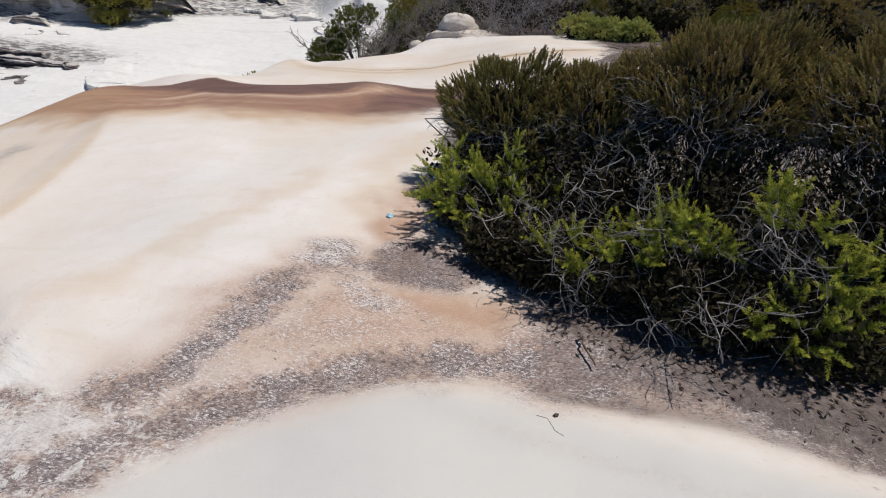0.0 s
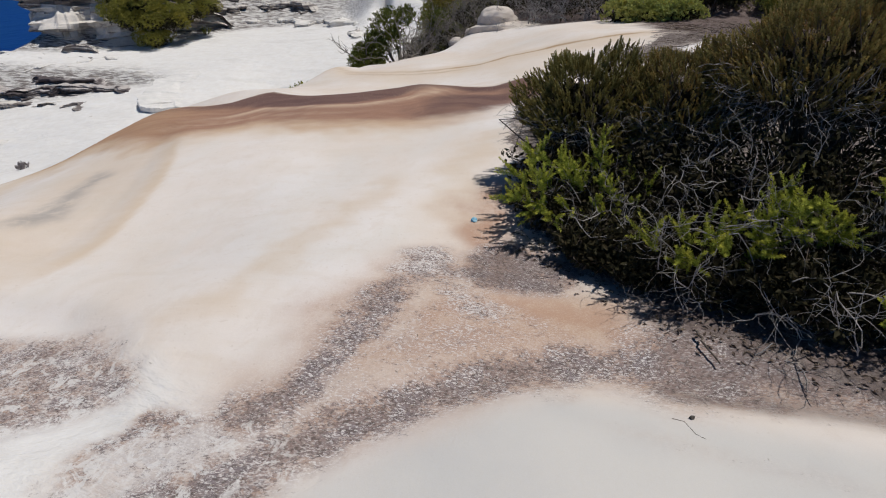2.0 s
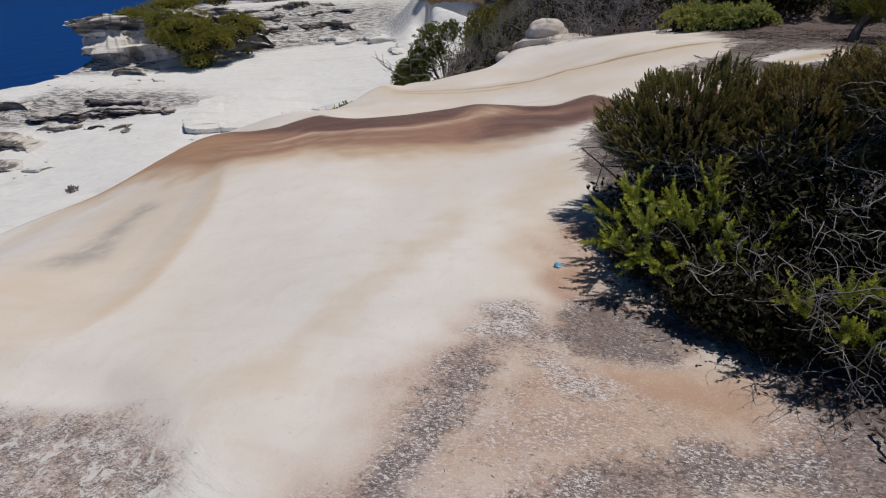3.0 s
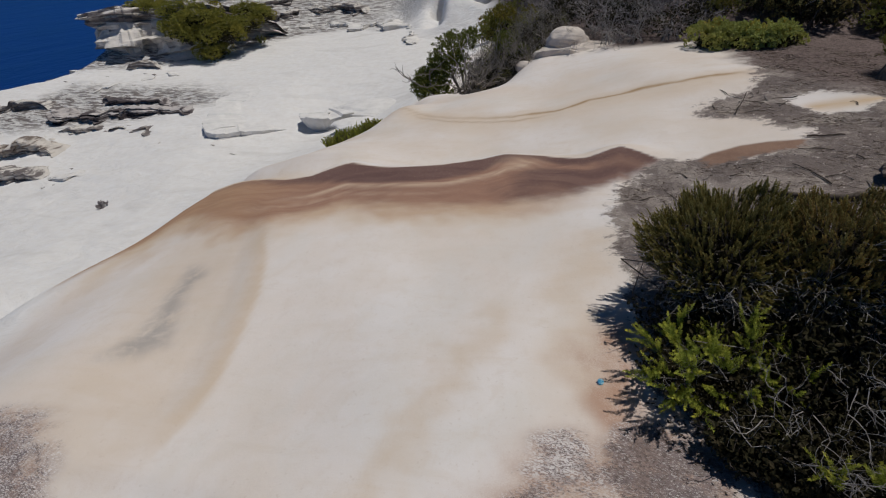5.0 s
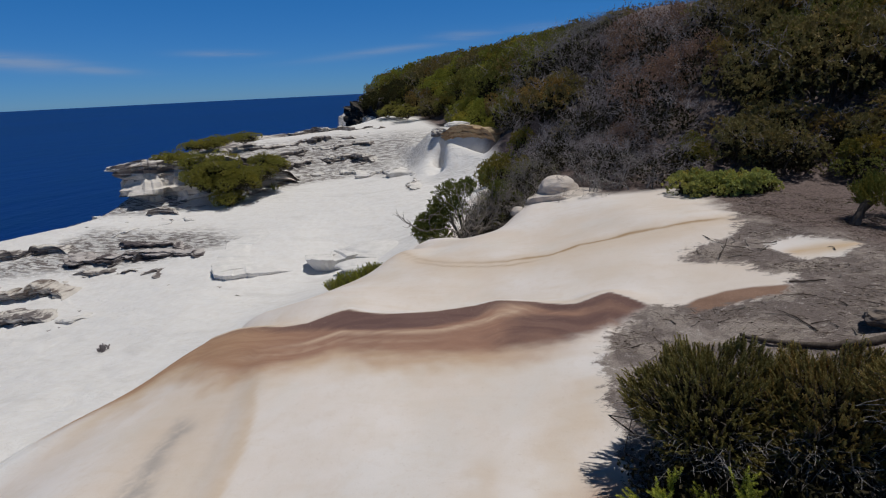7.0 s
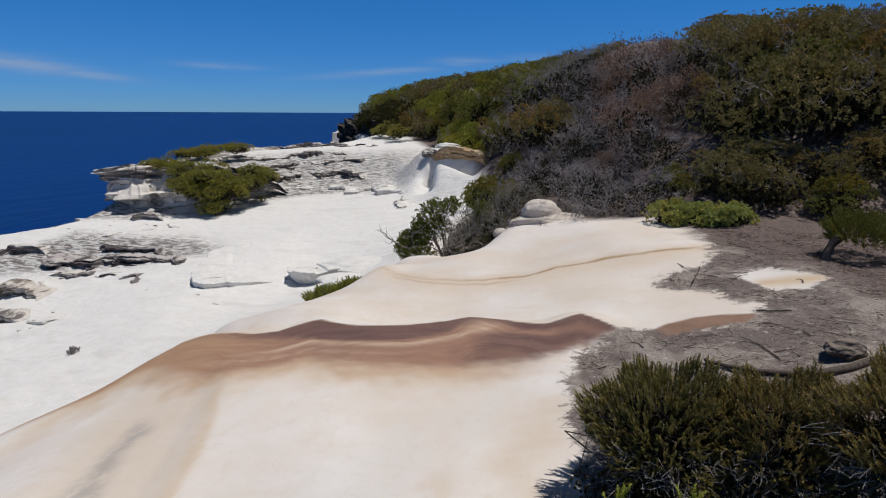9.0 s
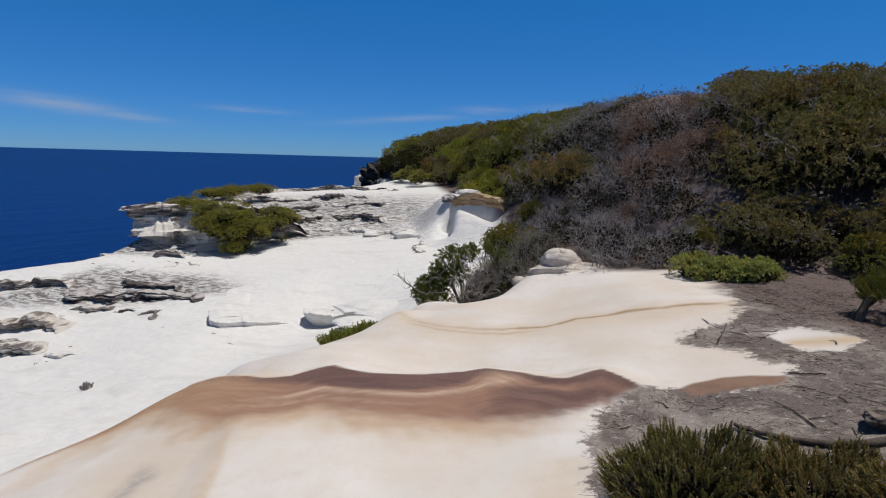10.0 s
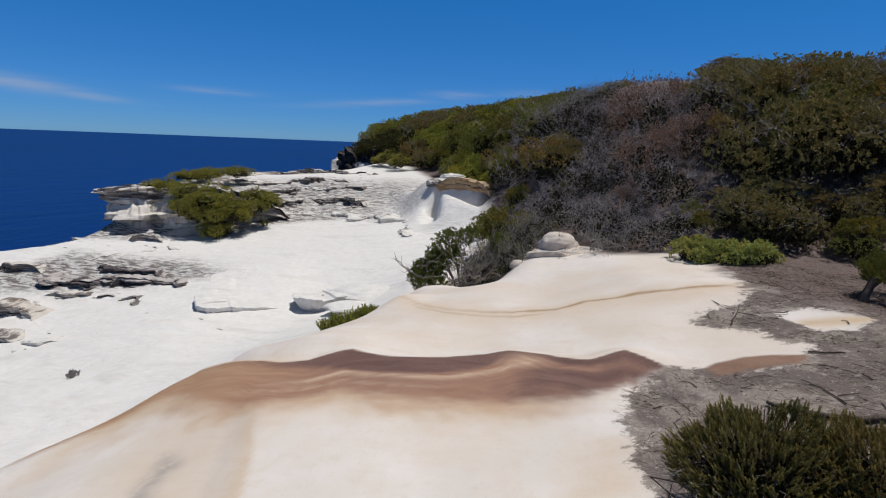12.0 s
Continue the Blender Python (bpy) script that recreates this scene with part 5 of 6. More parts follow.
def shoot_shrub(place, radii, count, label, seed, lean=(0, 0, 0), root=None):
    """A low shrub of sprays: bare crooked grey twigs that end in fans of bottlebrush-like needle shoots."""
    rng = np.random.default_rng(seed)
    ob = thing("needle_shrub", place, label, "shrub", "yellow-green needle shrubs")
    tips, out = dome_points(count, (0, 0, 0), radii, rng, -0.45, 0.45)
    fan = 5
    aim = unit(out * 0.6 + np.array((-0.1, -0.25, 0.55)) + np.array(lean) + rng.normal(size=out.shape) * 0.25)
    along = rng.uniform(-0.10, 0.03, len(tips) * fan)
    axis = np.repeat(aim, fan, 0)
    at = np.repeat(tips, fan, 0) + axis * along[:, None]
    up = unit(axis + across(axis, rng) * rng.uniform(0.2, 1.15, (len(axis), 1)) + (0, 0, 0.2))
    size = rng.uniform(0.06, 0.145, len(at))
    v, f, tip = shoots(at, up, size, 92, 0.0185, 0.0021, 0.95, rng)
    part("foliage", mesh("needle_foliage", v, f, SHOOT_LEAF, False, tip), ob)
    root = np.array((radii[0] * 0.35, radii[1] * 0.8, -radii[2] * 0.6)) if root is None else np.array(root)
    v, f = stems_to(tips - aim * 0.08, root, rng, 0.0034, 0.2)
    part("stem_mass", mesh("needle_stems", v, f, TWIG, True), ob, "crooked pale grey stems")
    return ob


def bare_twigs(name, place, starts, label, seed, size=0.5, depth=3, radius=0.006, material=None, way=(-0.5, -0.7, 0.35), category="branches", wild=0.5):
    """A tangle of bare forking twigs."""
    rng = np.random.default_rng(seed)
    out = ([], [])
    for s in starts:
        d = unit(np.array(way) + rng.normal(size=3) * wild)
        branching(np.array(s), d, size * rng.uniform(0.7, 1.2), radius, depth, rng, 0.34, 3, out, 0.02)
    v, f = tubes(out[0], out[1], 4)
    ob = new(name, mesh(name, v, f, material or TWIG, True))
    ob.matrix_world = Matrix.Translation(place)
    return tagged(ob, label, category, kind="stuff")


def round_shrub(name, label, leaf, seed, lobes=11, per=640, size=0.046, width=0.013, flat=0.8, bare=0.15, group="hillside scrub", category="shrub"):
    """A hill shrub of about 1 m radius, leafy to the ground: rounded heads of small leaves, gaps filled near black for
    shade, on forking limbs.
    """
    rng = np.random.default_rng(seed)
    ob = thing(name, (0, 0, -50), label, category, group)
    centres, way = dome_points(lobes, (0, 0, 0.22), (0.66, 0.66, 0.6 * flat), rng, -0.3, 0.85)
    centres = np.vstack([centres, ((0, 0, 0.3 + 0.42 * flat),)])
    at, aim, tone = [], [], []
    for c in centres:
        r = rng.uniform(0.24, 0.40)
        # small tufts over the head, each a rosette of leaves
        d = unit(rng.normal(size=(per // 9, 3)) + (0, 0, 0.35))
        d = np.repeat(d, 9, 0)
        lump = 1 + 0.16 * np.sin(d[:, 0] * 6 + seed) * np.sin(d[:, 1] * 5.3 + c[0] * 9) + 0.1 * np.sin(d[:, 2] * 8 + c[1] * 7)
        spot = c + d * (r * lump * np.repeat(rng.uniform(0.78, 1.04, per // 9), 9))[:, None] * (1, 1, 0.85)
        at.append(spot + rng.normal(size=d.shape) * 0.012)
        aim.append(unit(d * 0.8 + (0, 0, 0.3) + rng.normal(size=d.shape) * 0.7))
        tone.append(np.full(len(d), np.clip(rng.normal() * 0.4 + 0.15, 0, 1)))
    at, aim, tone = np.concatenate(at), np.concatenate(aim), np.concatenate(tone)
    long, wide = size * rng.uniform(0.7, 1.35, len(at)), width * rng.uniform(0.8, 1.2, len(at))
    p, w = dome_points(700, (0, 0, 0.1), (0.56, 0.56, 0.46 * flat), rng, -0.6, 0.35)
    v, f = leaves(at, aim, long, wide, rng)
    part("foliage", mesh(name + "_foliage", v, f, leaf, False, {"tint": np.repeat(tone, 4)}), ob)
    # dark core: shade between the heads given by leaf colour
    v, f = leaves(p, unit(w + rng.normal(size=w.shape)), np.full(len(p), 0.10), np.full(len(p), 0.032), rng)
    part("inner_foliage", mesh(name + "_inner", v, f, SHADE_LEAF), ob, "inner leaves coloured near black for shade")
    v, f = stems_to(centres, np.array((0, 0, -0.3)), rng, 0.02, 0.12)
    part("branch_mass", mesh(name + "_branches", v, f, BARK, True), ob)
    if bare:
        out = ([], [])
        for _ in range(int(bare * 36)):
            q, w = dome_points(6, (0, 0, 0.25), (0.72, 0.72, 0.62 * flat), rng, 0.0, 0.8)
            branching(q[0], unit(w[0] + rng.normal(size=3) * 0.4 + (0, 0, 0.3)), 0.26, 0.006, 2, rng, 0.3, 3, out, 0.02)
        v, f = tubes(out[0], out[1], 3)
        part("twig_mass", mesh(name + "_twigs", v, f, DEAD_TWIG), ob, "bare grey twigs")
    return ob


def dead_shrub(name, label, seed, tint=None, count=70, leafy=700, group="hillside scrub", twig=None, wide=0.0045):
    """A leafless grey shrub: crooked limbs that fork into sprays of fine twigs, with a few withered leaves."""
    rng = np.random.default_rng(seed)
    ob = thing(name, (0, 0, -50), label, "shrub", group)
    out = ([], [])
    for _ in range(12):
        branching(np.array((rng.normal() * 0.15, rng.normal() * 0.15, -0.3)), unit(rng.normal(size=3) * (0.9, 0.9, 0.3) + (0, 0, 0.6)), 0.5, 0.013, 2, rng, 0.25, 3, out, 0.02)
    v, f = tubes(out[0], out[1], 4)
    part("branch_mass", mesh(name + "_branches", v, f, twig or DEAD_TWIG, True), ob)
    fine = ([], [])
    p, w = dome_points(count, (0, 0, 0.2), (0.74, 0.74, 0.6), rng, -0.5, 0.7)
    for q, d in zip(p, w):
        branching(q - d * 0.1, unit(d + rng.normal(size=3) * 0.5 + (0, 0, 0.25)), rng.uniform(0.2, 0.34), wide, 2, rng, 0.32, 4, fine, 0.02)
    v, f = tubes(fine[0], fine[1], 3)
    part("twig_mass", mesh(name + "_twigs", v, f, twig or DEAD_TWIG), ob)
    # near-black leaf core that darkens the inside like shade
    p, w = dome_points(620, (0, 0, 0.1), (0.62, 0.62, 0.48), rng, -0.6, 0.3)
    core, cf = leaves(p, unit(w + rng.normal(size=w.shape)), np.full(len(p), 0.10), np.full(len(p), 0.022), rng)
    part("inner_foliage", mesh(name + "_inner", core, cf, SHADE_LEAF), ob, "near-black inner leaves that stand in for shade")
    centre, _ = dome_points(max(8, leafy // 60), (0, 0, 0.22), (0.8, 0.8, 0.66), rng, -0.3, 0.75)
    p = np.repeat(centre, leafy // len(centre), 0)
    p = p + rng.normal(size=p.shape) * 0.085
    v, f = leaves(p, unit(rng.normal(size=p.shape) + (0, 0, 0.5)), rng.uniform(0.03, 0.055, len(p)), np.full(len(p), 0.012), rng)
    part("foliage", mesh(name + "_foliage", v, f, tint or GREY_LEAF), ob)
    return ob


# the bushes beside the path
heath_bush((0.41, 4.05, 0.88), (0.49, 0.46, 0.43), 2350, HEATH_LEAF, "dense dark green heath bush with upright sprigs on the rock edge", 1, 46, -0.22)
heath_bush((0.98, 3.92, 0.92), (0.44, 0.44, 0.46), 2000, RUSTY_LEAF, "brownish green heath bush with fine upright sprigs", 2, 40, -0.02)
heath_bush((1.62, 3.6, 1.2), (0.60, 0.50, 0.50), 2800, RUSTY_LEAF, "tall olive and rust heath bush among bare twigs", 3, 40, -0.05)
heath_bush((2.45, 3.15, 1.28), (0.66, 0.60, 0.60), 2700, RUSTY_LEAF, "dark green heath bush shading grey twigs", 4, 40, -0.1)
shoot_shrub((0.30, 3.36, 0.56), (0.44, 0.28, 0.30), 62, "yellow-green needle-leaved shrub spilling over pale rock", 5, (-0.2, -0.1, 0))
shoot_shrub((0.90, 2.66, 0.60), (0.27, 0.18, 0.20), 20, "bright needle-leaved shrub over a tangle of grey twigs", 6)
shoot_shrub((1.26, 2.68, 0.72), (0.27, 0.18, 0.22), 26, "bright needle-leaved shrub in front of dark heath", 9)
shoot_shrub((1.64, 2.48, 1.0), (0.20, 0.16, 0.16), 11, "yellow-green needle-leaved shrub in front of dark heath", 7, root=(0.1, 0.2, -0.5))
shoot_shrub((1.78, 2.34, 0.82), (0.20, 0.16, 0.14), 10, "yellow-green needle-leaved shrub in front of dark heath", 10, root=(0.1, 0.2, -0.3))
shoot_shrub((1.68, 2.30, 0.58), (0.27, 0.16, 0.16), 20, "low yellow-green needle shrub on dark litter", 8)
# added leaf masses, near black, that stand in for shade under the bushes
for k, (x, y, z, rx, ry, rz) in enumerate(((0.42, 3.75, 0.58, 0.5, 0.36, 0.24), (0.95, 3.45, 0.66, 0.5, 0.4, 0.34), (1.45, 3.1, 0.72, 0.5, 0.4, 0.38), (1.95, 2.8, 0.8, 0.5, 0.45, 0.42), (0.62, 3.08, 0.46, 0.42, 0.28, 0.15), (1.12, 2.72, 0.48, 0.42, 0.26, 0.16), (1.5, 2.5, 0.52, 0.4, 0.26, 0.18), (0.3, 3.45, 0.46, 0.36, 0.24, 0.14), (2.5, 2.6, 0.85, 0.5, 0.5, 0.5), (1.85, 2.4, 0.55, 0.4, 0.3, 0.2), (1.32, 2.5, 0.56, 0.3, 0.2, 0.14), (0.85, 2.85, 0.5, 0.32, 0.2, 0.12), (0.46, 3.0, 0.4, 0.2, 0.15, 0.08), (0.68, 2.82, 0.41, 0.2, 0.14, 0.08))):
    heath_shade_fill((x, y, z), (rx, ry, rz), 2600, "near-black leaf fill standing in for shade under crooked twigs", 600 + k)
rng = np.random.default_rng(11)
for k, (x, y, z, w) in enumerate(((0.35, 3.2, 0.4, -0.5), (0.62, 3.1, 0.62, -0.4), (0.8, 2.95, 0.45, -0.3), (1.05, 2.85, 0.7, 0.0), (1.2, 2.7, 0.45, 0.2), (1.45, 2.7, 0.85, 0.1), (1.75, 2.45, 0.6, 0.2), (1.35, 2.42, 0.5, 0.0), (0.75, 2.65, 0.36, -0.3), (1.15, 2.42, 0.42, -0.1), (0.95, 2.55, 0.4, 0.2), (1.35, 2.32, 0.46, -0.4))):
    starts = [(rng.normal() * 0.16, rng.normal() * 0.08, rng.normal() * 0.12) for _ in range(5)]
    bare_twigs("twig_tangle", (x, y, z), starts, "tangle of bare pale grey twigs inside the heath", 20 + k, 0.28, 2, 0.0034, wild=0.8, way=(w, -0.6, 0.2))

for k, (x, y, z, w) in enumerate(((0.9, 2.85, 0.55, 0.5), (1.15, 2.6, 0.6, -0.6), (1.5, 2.5, 0.75, -0.7), (1.3, 2.55, 0.42, 0.6), (1.85, 2.35, 0.85, -0.6), (0.6, 2.95, 0.42, 0.5), (1.0, 3.0, 0.8, -0.2))):
    starts = [(rng.normal() * 0.12, rng.normal() * 0.06, rng.normal() * 0.1) for _ in range(2)]
    bare_twigs("bare_branch", (x, y, z), starts, "crooked bare pale grey branches of the heath", 320 + k, 0.42, 2, 0.0036, wild=0.5, way=(w, -0.35, 0.15))

for k in range(7):
    x = 0.62 + 0.2 * k
    starts = [(rng.normal() * 0.1, rng.normal() * 0.05, rng.normal() * 0.1) for _ in range(5)]
    bare_twigs("twig_tangle", (x, 3.12 - 0.28 * (x - 0.5) + rng.normal() * 0.04, 0.62 + 0.1 * (k % 3) + 0.08 * x), starts, "tangle of bare pale grey twigs inside the heath", 360 + k, 0.2, 2, 0.0026, wild=0.9, way=(0.1, -0.7, 0.1))


def scrub():
    rng = np.random.default_rng(5)
    green = [round_shrub("green_shrub", "dense dark green rounded coastal shrub on the hillside", GREEN_LEAF, 31 + k, bare=0.1) for k in range(3)]
    olive = [round_shrub("olive_shrub", "olive green shrub with grey twigs showing through", OLIVE_LEAF, 41 + k, bare=0.5) for k in range(3)]
    bright = [round_shrub("bright_shrub", "lighter yellow-green shrub on the far slope", BRIGHT_LEAF, 51 + k, bare=0.05) for k in range(2)]
    dead = [dead_shrub("dead_shrub", "leafless grey shrub with sprays of fine twigs", 61 + k, leafy=240) for k in range(3)]
    dry = [dead_shrub("dry_shrub", "dry brown shrub with withered leaves", 71 + k, DRY_LEAF, 44, 3200) for k in range(2)]
    used, made = set(), []
    cx, cy = rng.uniform(-19, 20, 9000), rng.uniform(7, 56, 9000)
    d = beside(cx, cy, HILL_EDGE)[0]
    for k in np.argsort(np.hypot(cx, cy)):
        x, y, inland = cx[k], cy[k], d[k]
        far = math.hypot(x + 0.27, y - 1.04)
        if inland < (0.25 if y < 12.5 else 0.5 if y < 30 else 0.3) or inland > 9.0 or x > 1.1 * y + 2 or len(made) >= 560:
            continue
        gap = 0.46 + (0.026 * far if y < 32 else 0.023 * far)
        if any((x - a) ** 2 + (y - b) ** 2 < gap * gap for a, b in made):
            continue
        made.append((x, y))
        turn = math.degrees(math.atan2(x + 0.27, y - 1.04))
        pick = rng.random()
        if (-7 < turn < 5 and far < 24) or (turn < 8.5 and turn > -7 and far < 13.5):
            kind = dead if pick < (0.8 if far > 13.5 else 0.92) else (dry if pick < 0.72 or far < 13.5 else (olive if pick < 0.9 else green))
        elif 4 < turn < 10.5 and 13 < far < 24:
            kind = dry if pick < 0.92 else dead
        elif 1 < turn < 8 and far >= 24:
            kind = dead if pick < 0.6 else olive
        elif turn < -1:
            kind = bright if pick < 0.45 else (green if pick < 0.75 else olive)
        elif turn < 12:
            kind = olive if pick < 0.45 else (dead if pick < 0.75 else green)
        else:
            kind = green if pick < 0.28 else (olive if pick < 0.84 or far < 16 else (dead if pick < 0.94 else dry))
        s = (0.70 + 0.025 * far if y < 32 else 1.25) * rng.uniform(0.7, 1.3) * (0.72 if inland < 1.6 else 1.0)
        # shrub height fitted to the same camera-sighted skyline
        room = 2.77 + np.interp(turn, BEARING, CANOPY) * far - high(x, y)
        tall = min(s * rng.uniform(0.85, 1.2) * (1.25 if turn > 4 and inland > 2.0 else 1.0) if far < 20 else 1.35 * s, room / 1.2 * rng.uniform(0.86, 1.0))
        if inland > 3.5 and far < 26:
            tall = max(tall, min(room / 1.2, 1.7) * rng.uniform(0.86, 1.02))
        if tall < 0.25:
            continue
        s = min(max(s, 0.85 * tall), 1.7 * tall)
        proto = kind[rng.integers(len(kind))]
        m = Matrix.LocRotScale((x, y, high(x, y) + 0.22 * tall), Euler((rng.normal() * 0.08, rng.normal() * 0.08, rng.uniform(0, 6.28))), (s, s, tall))
        if proto.name in used:
            again(proto, m)
        else:
            used.add(proto.name)
            proto.matrix_world = m
    for proto in green + olive + bright + dead + dry:
        if proto.name not in used:
            for o in (*proto.children_recursive, proto):
                bpy.data.objects.remove(o)


scrub()

# ---- plants on the rock ----
def place_shrub(build, x, y, s, tall, spin, lift=0.2, z=None):
    build.matrix_world = Matrix.LocRotScale((x, y, (high(x, y) if z is None else z) + lift * tall), Euler((0, 0, spin)), (s, s, tall))
    return build


LEDGE_BUSHES = ((-16.6, 20.6, 0.75, 0.6, 0.3), (-14.3, 20.0, 1.0, 0.8, -0.1), (-13.6, 20.2, 0.8, 0.7, -0.35), (-15.1, 19.9, 0.85, 0.8, -0.4), (-13.9, 19.75, 0.78, 0.62, -1.15), (-13.1, 21.3, 0.66, 0.6, 0.05),
                (-17.4, 20.8, 0.6, 0.45, 0.36), (-12.9, 22.2, 0.5, 0.45, -0.2), (-18.4, 24.2, 0.85, 0.45, 0.55), (-17.8, 25.0, 0.95, 0.5, 0.65), (-16.9, 26.0, 0.95, 0.5, 0.7), (-17.6, 24.0, 0.85, 0.45, 0.6), (-14.8, 20.8, 0.9, 0.75, 0.1),
                (-14.7, 19.75, 0.75, 0.75, -0.55), (-13.9, 19.8, 0.8, 0.75, -0.6), (-13.2, 20.0, 0.75, 0.7, -0.55), (-12.85, 20.7, 0.7, 0.6, -0.3), (-12.5, 21.3, 0.55, 0.5, 0.05))
ledge_bush = round_shrub("ledge_shrub", "dense yellow-green shrub growing on the sandstone ledge", LEDGE_LEAF, 101, 11, 700, 0.055, 0.018, bare=0.1, group="ledge shrubs")
place_shrub(ledge_bush, -15.55, 20.3, 0.78, 0.66, 0.4, 0.0, 0.22)
for x, y, s, tall, z in LEDGE_BUSHES:
    copy_thing(ledge_bush, Matrix.LocRotScale((x, y, z), Euler((0, 0, x * 3.1)), (s / 0.78, s / 0.78, tall / 0.66)))
crag_bush = round_shrub("crag_shrub", "dark dense shrub overhanging the black crag", SHADE_GREEN, 171, bare=0.05, group="crag shrubs")
place_shrub(crag_bush, -15.6, 41.2, 1.3, 1.3, 0.3, z=1.3)
for x, y, s, z in ((-14.5, 40.8, 1.4, 1.5), (-13.3, 40.2, 1.3, 1.7), (-14.9, 42.0, 1.3, 2.0), (-13.6, 41.6, 1.4, 2.3), (-12.2, 40.2, 1.4, 2.0), (-16.2, 41.6, 0.9, 1.4)):
    copy_thing(crag_bush, Matrix.LocRotScale((x, y, z), Euler((0, 0, 2.3 * x)), (s / 1.3, s / 1.3, s / 1.3)))
sand_bush = round_shrub("sand_edge_shrub", "yellow-green shrub at the top of the white sand", LEDGE_LEAF, 173, bare=0.1, group="sand edge shrubs")
place_shrub(sand_bush, -12.3, 36.2, 1.0, 0.75, 0.3, z=1.25)
for x, y, s, z in ((-11.6, 35.4, 0.7, 1.15), (-10.8, 34.2, 0.95, 1.3), (-13.0, 36.8, 0.8, 1.2)):
    copy_thing(sand_bush, Matrix.LocRotScale((x, y, z), Euler((0, 0, 2.3 * x)), (s, s, s)))


place_shrub(round_shrub("bright_low_shrub", "low bright green shrub beside the bare rock", LIME_LEAF, 111, 12, 420, 0.085, 0.026, 0.6, 0.0, "low bright shrubs"), 1.5, 10.8, 0.5, 0.5, 0.3, 0.0)
for x, y, s in ((1.95, 10.65, 0.45), (2.35, 10.55, 0.42)):
    again(bpy.data.objects["bright_low_shrub"], Matrix.LocRotScale((x, y, high(x, y) - 0.01), Euler((0, 0, x * 5)), (s, s, 0.44)))


def treelet(x, y, z):
    """A wind-bent small tree in the hollow: bare grey limbs with green crowns on the seaward side."""
    rng = np.random.default_rng(131)
    ob = thing("small_tree", (x, y, z), "wind-bent small tree with bare grey limbs and green crowns", "tree")
    out = ([], [])
    for w in ((-0.5, -0.1, 1), (-0.85, -0.2, 0.5), (-0.1, 0.1, 1), (0.4, 0.0, 0.85), (0.75, 0.0, 0.7), (0.95, 0.1, 0.45), (0.6, -0.2, 0.9), (0.3, -0.3, 0.6), (-0.3, -0.3, 0.7), (0.85, -0.3, 0.3)):
        branching(np.array((0, 0, 0.0)), unit(np.array(w, float)), 0.85, 0.034, 3, rng, 0.2, 3, out, 0.02)
    v, f = tubes(out[0], out[1], 5)
    part("trunk", mesh("tree_limbs", v, f, DEADWOOD, True), ob, "forking weathered grey trunk and limbs")
    heads = (((-0.72, -0.05, 0.42), 0.25), ((-0.50, -0.1, 0.28), 0.2), ((-0.9, 0.0, 0.55), 0.15), ((-0.78, -0.1, 0.24), 0.2), ((-0.98, 0.0, 0.36), 0.16), ((-0.55, 0.0, 0.6), 0.18), ((-0.42, 0.05, 1.0), 0.27), ((-0.62, 0.1, 0.78), 0.18), ((-0.2, 0.15, 0.82), 0.2), ((-0.25, 0.1, 1.22), 0.2), ((0.05, 0.2, 1.3), 0.16), ((0.75, 0.3, 1.2), 0.18), ((1.1, 0.3, 1.0), 0.14))
    for c, r in heads:
        r = 1.3 * r
        tuft = unit(rng.normal(size=(230, 3)) + (0, 0, 0.3))
        spot = np.repeat(np.array(c) + tuft * (r * rng.uniform(0.5, 1.08, (230, 1))), 9, 0)
        at = spot + rng.normal(size=spot.shape) * 0.012
        v, f = leaves(at, unit(np.repeat(tuft, 9, 0) * 0.5 + rng.normal(size=at.shape) * 0.7 + (0, 0, 0.6)), rng.uniform(0.03, 0.055, len(at)), np.full(len(at), 0.009), rng)
        part("crown", mesh("tree_crown", v, f, TREE_LEAF), ob, "clump of small green leaves")
    return ob


treelet(-2.86, 12.4, high(-2.86, 12.4) - 0.05)

for k, (x, y, s, tall) in enumerate(((-1.9, 12.7, 0.75, 0.75), (-2.45, 12.95, 0.7, 0.8), (-2.2, 13.9, 0.9, 0.9), (-1.35, 13.3, 0.8, 0.85), (-2.3, 13.5, 0.8, 0.8), (-3.0, 13.3, 0.55, 0.5), (-1.7, 14.6, 0.9, 1.0), (-2.25, 12.35, 0.6, 0.7), (-2.6, 12.45, 0.55, 0.75), (-1.85, 12.35, 0.55, 0.7), (-2.1, 12.8, 0.7, 1.15), (-2.55, 13.0, 0.75, 1.2), (-1.6, 13.0, 0.6, 0.9))):
    if k == 0:
        hollow_shrub = place_shrub(dead_shrub("hollow_shrub", "bare grey wind-shorn shrub in the hollow", 141, GREEN_LEAF, 90, 420, "hollow shrubs", DEADWOOD, 0.006), x, y, s, tall, 0.0)
    else:
        copy_thing(hollow_shrub, Matrix.LocRotScale((x, y, high(x, y) + 0.2 * tall), Euler((0, 0, 2.1 * k)), (s, s, tall)))


for k, (x, y, s, tall) in enumerate(((-2.2, 15.3, 0.85, 1.0), (-2.75, 16.9, 0.8, 0.9), (-3.3, 18.6, 0.7, 0.75))):
    if k == 0:
        edge_shrub = place_shrub(round_shrub("edge_shrub", "dark green shrub at the foot of the scrub", GREEN_LEAF, 145, bare=0.3, group="edge shrubs"), x, y, s, tall, 0.0)
    else:
        copy_thing(edge_shrub, Matrix.LocRotScale((x, y, high(x, y) + 0.2 * tall), Euler((0, 0, 1.7 * k)), (s, s, tall)))


